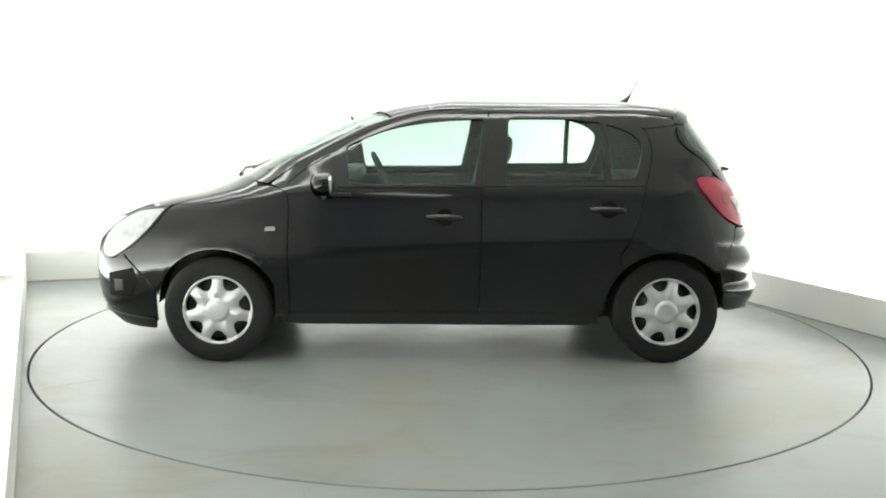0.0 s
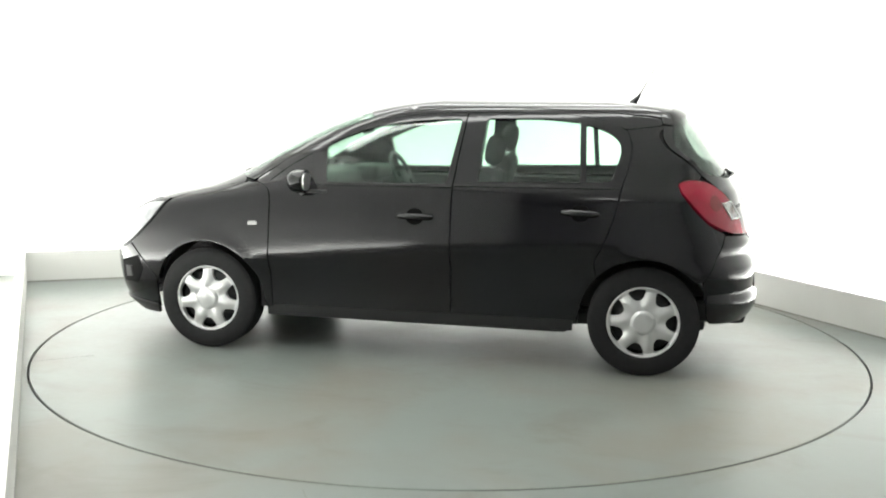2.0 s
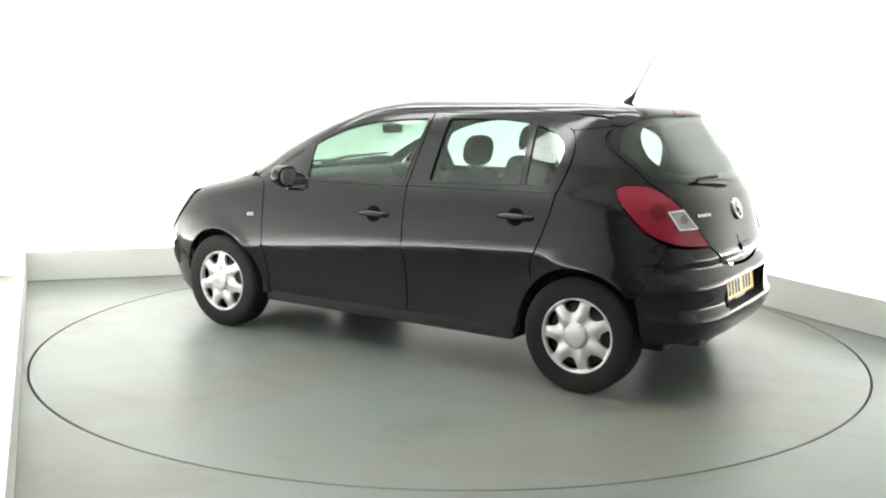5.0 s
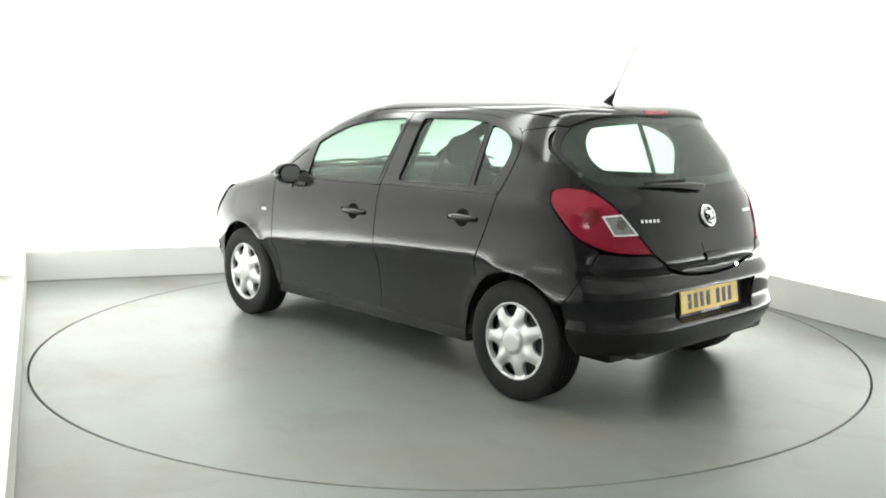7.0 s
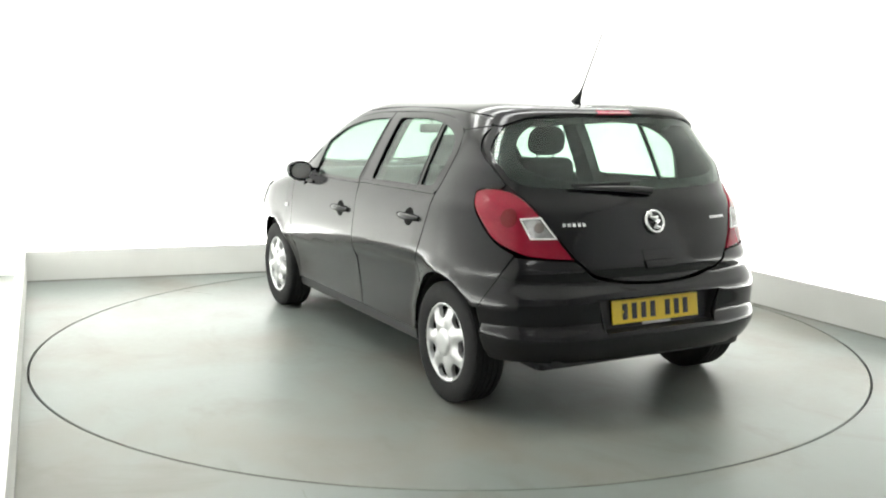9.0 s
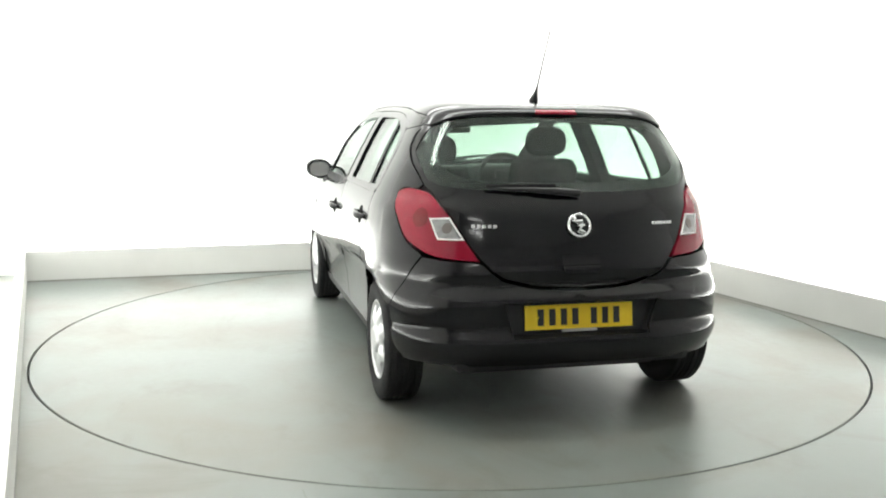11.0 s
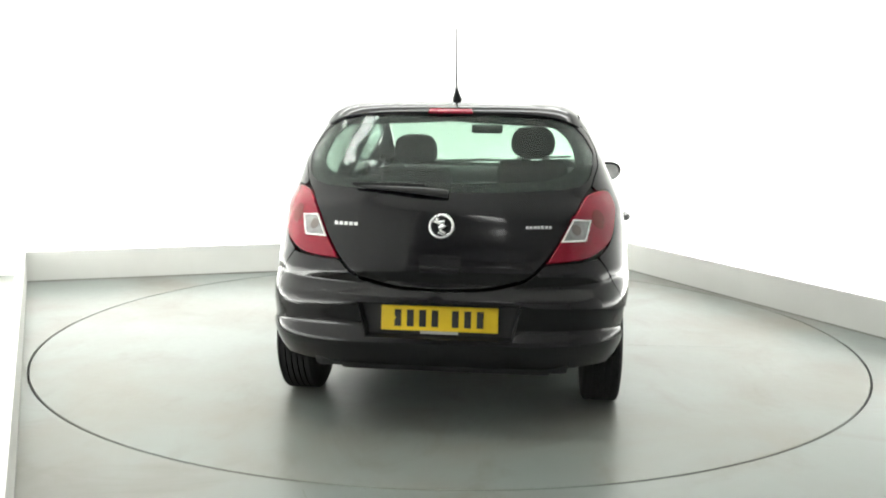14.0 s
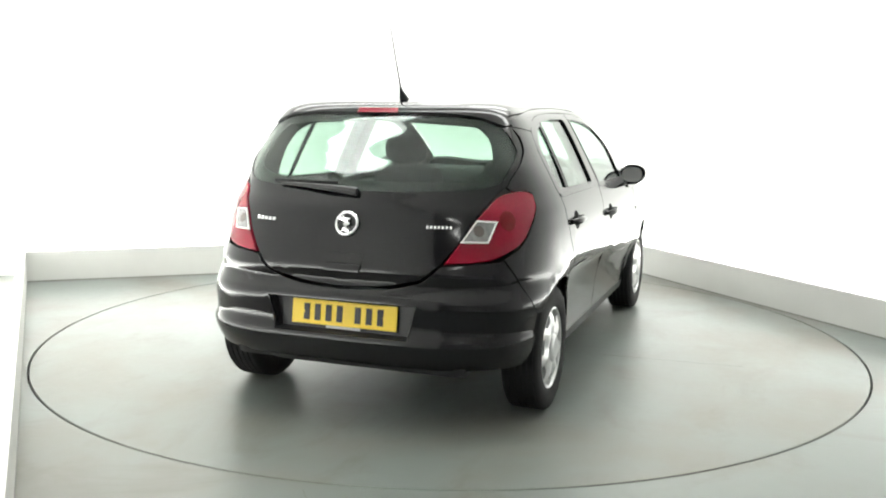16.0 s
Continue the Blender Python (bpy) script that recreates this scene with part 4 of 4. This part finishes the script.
# ---- door mirrors ----
def door_mirror(m):
    s = -1 if m else 1
    dm = new("door_mirror")
    dm.parent = car
    bm = bmesh.new()
    bmesh.ops.create_uvsphere(bm, u_segments=24, v_segments=14, radius=1.0)
    for v in bm.verts:
        x, y, z = v.co
        k = 1 - 0.18 * max(0, y)
        v.co = (0.655 + 0.078 * (abs(x) ** 0.8 * (1 if x > 0 else -1)) * k if x > -0.35 else 0.655 - 0.075 * 0.43 * k, s * (0.872 + 0.086 * (abs(y) ** 0.85) * (1 if y > 0 else -1)), 1.006 + 0.067 * (abs(z) ** 0.85) * (1 if z > 0 else -1) * (1 - 0.15 * max(0, y)) + 0.006 * y)
    part("mirror_housing", bm, M_PAINT, dm, "gloss black mirror housing", True)
    bm = bmesh.new()
    n = 28
    ring = [bm.verts.new((0.655 - 0.075 * 0.43 - 0.003 + 0.004, s * (0.872 + 0.064 * (abs(math.cos(a)) ** 0.8) * math.copysign(1, math.cos(a))), 1.006 + 0.048 * (abs(math.sin(a)) ** 0.8) * math.copysign(1, math.sin(a)))) for a in [2 * math.pi * i / n for i in range(n)]]
    back = [bm.verts.new((v.co.x - 0.005 - 0.04 * (s * v.co.y - 0.872), v.co.y, v.co.z)) for v in ring]
    for i in range(n):
        j = (i + 1) % n
        bm.faces.new((ring[i], ring[j], back[j], back[i]))
    bm.faces.new(back)
    part("mirror_glass", bm, M_MIRROR, dm, "mirror glass")
    part("mirror_foot", tube([(0.665, s * 0.80, 0.965), (0.668, s * 0.825, 0.945), (0.66, s * 0.82, 0.935)], [0.03, 0.028, 0.03], 10), M_PLASTIC, dm, "", True)
    bm = bmesh.new()
    box(bm, 0.60, s * 0.828, 0.948, 0.17, 0.03, 0.02, 0.009)
    part("mirror_base", bm, M_PLASTIC, dm, "", True)


mirrored(door_mirror)


# ---- front details ----
def front_details(m):
    # no hollow here: a flat near-black patch gives the fog recess its dark
    fog = smooth_loop([sf(1.90, 0.475, 0.03), sf(1.73, 0.525, 0.02), sf(1.70, 0.44, 0.03), sf(1.76, 0.345, 0.03), sf(1.91, 0.335, 0.03)])
    panel("fog_recess_patch", fog, lift_front, M_GAP, front_bumper, scale=(0.014, 1), step=0.03, thick=0.01, out=0.002, mirror=m, edge=0.003)
    c = smooth_loop([sf(1.86, 0.445, 0.02), sf(1.80, 0.45, 0.02), sf(1.80, 0.385, 0.02), sf(1.86, 0.375, 0.02)])
    panel("fog_light", c, lift_front, M_PLASTIC, front_bumper, scale=(0.014, 1), step=0.02, thick=0.01, out=0.009, mirror=m, edge=0.006)


mirrored(front_details)
lipf = [(0.0, 0.165), sf(1.80, 0.168), sf(1.66, 0.17), sf(1.625, 0.172, 1), sf(1.622, 0.225, 1), sf(1.80, 0.235), (0.0, 0.235)]
panel("front_lip", smooth_loop(both(lipf)), lift_front, M_PLASTIC, front_bumper, scale=(0.014, 1), step=0.04, thick=0.02, out=0.012)
cowl = smooth_loop([(1.285, 0.0), (1.215, 0.42), (1.05, 0.66), (0.99, 0.70), (0.98, 0.66), (1.12, 0.42), (1.19, 0.0), (1.12, -0.42), (0.98, -0.66), (0.99, -0.70), (1.05, -0.66), (1.215, -0.42)])
panel("scuttle", cowl, lift_top, M_PLASTIC, car, step=0.03, thick=0.02, out=-0.006)
for y0, y1 in ((0.36, -0.30), (-0.10, -0.62)):
    a, b = lift_top(np.array([[1.20, y0], [1.17 - 0.18 * (abs(y1) > 0.4), y1]]))
    bm = tube([(a[0], a[1], a[2] + 0.004), ((a[0] + b[0]) / 2 + 0.05, (a[1] + b[1]) / 2, (a[2] + b[2]) / 2 + 0.012), (b[0], b[1], b[2] + 0.006)], [0.014, 0.010, 0.007], 8)
    part("windscreen_wiper", bm, M_PLASTIC, car, "", True)


# ---- cabin ----
def seat(x, y, top):
    st = new("front_seat")
    st.parent = car
    bm = bmesh.new()
    box(bm, x + 0.26, y, 0.56, 0.50, 0.48, 0.16, 0.05, pose(0, 0, 0, 0, -6, 0), 3)
    part("seat_cushion", bm, M_FABRIC, st, "dark fabric cushion", True)
    bm = bmesh.new()
    vs = box(bm, 0, 0, 0, 0.12, 0.47, top - 0.19 - 0.60, 0.05, segs=3)
    for v in bm.verts:
        v.co.y *= 1 - 0.18 * max(0, v.co.z / 0.3)
    bmesh.ops.transform(bm, matrix=pose(x + 0.06, y, (top - 0.19 + 0.60) / 2, 0, -16, 0), verts=bm.verts)
    part("seat_back", bm, M_FABRIC, st, "dark fabric seat back", True)
    bm = bmesh.new()
    bmesh.ops.create_uvsphere(bm, u_segments=20, v_segments=14, radius=1.0)
    for v in bm.verts:
        v.co = [math.copysign(abs(c) ** k, c) * r for c, k, r in zip(v.co, (0.75, 0.62, 0.72), (0.052, 0.128, 0.09))]
        v.co.y *= 1 - 0.8 * max(0, v.co.z)
    bmesh.ops.transform(bm, matrix=pose(x - 0.02, y, top - 0.088, 0, -10, 0), verts=bm.verts)
    part("headrest", bm, M_FABRIC, st, "dark fabric headrest", True)
    for dy in (-0.06, 0.06):
        part("headrest_post", tube([(x - 0.01, y + dy, top - 0.16), (x + 0.0, y + dy, top - 0.24)], 0.007, 6), M_CHROME, st)


seat(-0.34, 0.315, 1.267)
seat(-0.33, -0.37, 1.318)
rs = new("rear_seat")
rs.parent = car
bm = bmesh.new()
box(bm, -0.88, 0, 0.56, 0.48, 1.22, 0.17, 0.05, segs=3)
part("seat_cushion", bm, M_FABRIC, rs, "", True)
bm = bmesh.new()
box(bm, -1.16, 0, 0.78, 0.14, 1.22, 0.46, 0.05, pose(0, 0, 0, 0, -14, 0), 3)
part("seat_back", bm, M_FABRIC, rs, "", True)
bm = bmesh.new()
box(bm, -1.42, 0, 1.0, 0.44, 1.14, 0.025, 0.01)
part("parcel_shelf", bm, M_INTERIOR, car, "black parcel shelf")
bm = bmesh.new()
box(bm, 0.87, 0, 0.86, 0.52, 1.40, 0.30, 0.07, pose(0, 0, 0, 0, 3, 0), 3)
box(bm, 0.62, -0.37, 0.985, 0.22, 0.40, 0.10, 0.04, None, 3)
box(bm, 0.60, 0.0, 0.70, 0.16, 0.30, 0.44, 0.04, None, 3)
part("dashboard", bm, M_INTERIOR, car, "", True)
sw_ob = new("steering_wheel")
sw_ob.parent = car
sw_ob.matrix_basis = pose(0.37, -0.36, 0.945, 0, -64, 0)
verts, faces = lathe([(0.185 + 0.015 * math.cos(2 * math.pi * k / 10), 0.015 * math.sin(2 * math.pi * k / 10)) for k in range(11)], 40, "z")
mesh_ob("wheel_rim", verts, faces, M_INTERIOR, sw_ob)
bm = bmesh.new()
box(bm, 0, 0, -0.01, 0.12, 0.15, 0.04, 0.015)
box(bm, 0, 0, -0.005, 0.035, 0.36, 0.016, 0.006)
box(bm, -0.08, 0, -0.005, 0.18, 0.035, 0.016, 0.006)
part("wheel_hub", bm, M_INTERIOR, sw_ob, "", True)
bm = bmesh.new()
box(bm, 0.53, -0.045, 1.282, 0.03, 0.21, 0.06, 0.02, None, 3)
im = part("interior_mirror", bm, M_INTERIOR, car, "", True)
part("mirror_stem", tube([(0.545, -0.045, 1.31), (0.575, -0.045, 1.36)], 0.01, 6), M_INTERIOR, im)

# ---- marks on the turntable and the floor ----
def seam(name, a, b, wide, parent):
    a, b = Vector((*a, 0)), Vector((*b, 0))
    d = (b - a)
    bm = bmesh.new()
    box(bm, 0, 0, -0.0015, d.length, wide, 0.004, 0.0)
    bmesh.ops.transform(bm, matrix=Matrix.Translation((a + b) / 2) @ pose(0, 0, 0, 0, 0, math.degrees(math.atan2(d.y, d.x))), verts=bm.verts)
    return part(name, bm, M_GAP, parent)


M_SEAM = plain("seam_filler", (0.145, 0.155, 0.140), 0.4)
for a, b in (((2.12, 1.235), (1.86, 1.03)), ((-0.13, -1.02), (-0.08, -1.8))):
    seam("plate_seam", a, b, 0.005, turntable).data.materials[0] = M_SEAM
fj = seam("floor_joint", (-0.541, -2.472), (-0.38, -2.98), 0.006, None)
fj.data.materials[0] = M_SEAM
tagged(fj, "thin filled joint in the painted concrete floor", "floor joint", "", "structure")


# ---- what turns ----
def motions():
    rows_t, rows_c = [], []
    for t, a in TURN:
        m = pose(0, 0, 0, 0, 0, a)
        rows_t.append((t, m))
        rows_c.append((t, m @ pose(CAR_X, CAR_Y, 0.0)))
    walk(turntable, rows_t)
    walk(car, rows_c)


motions()
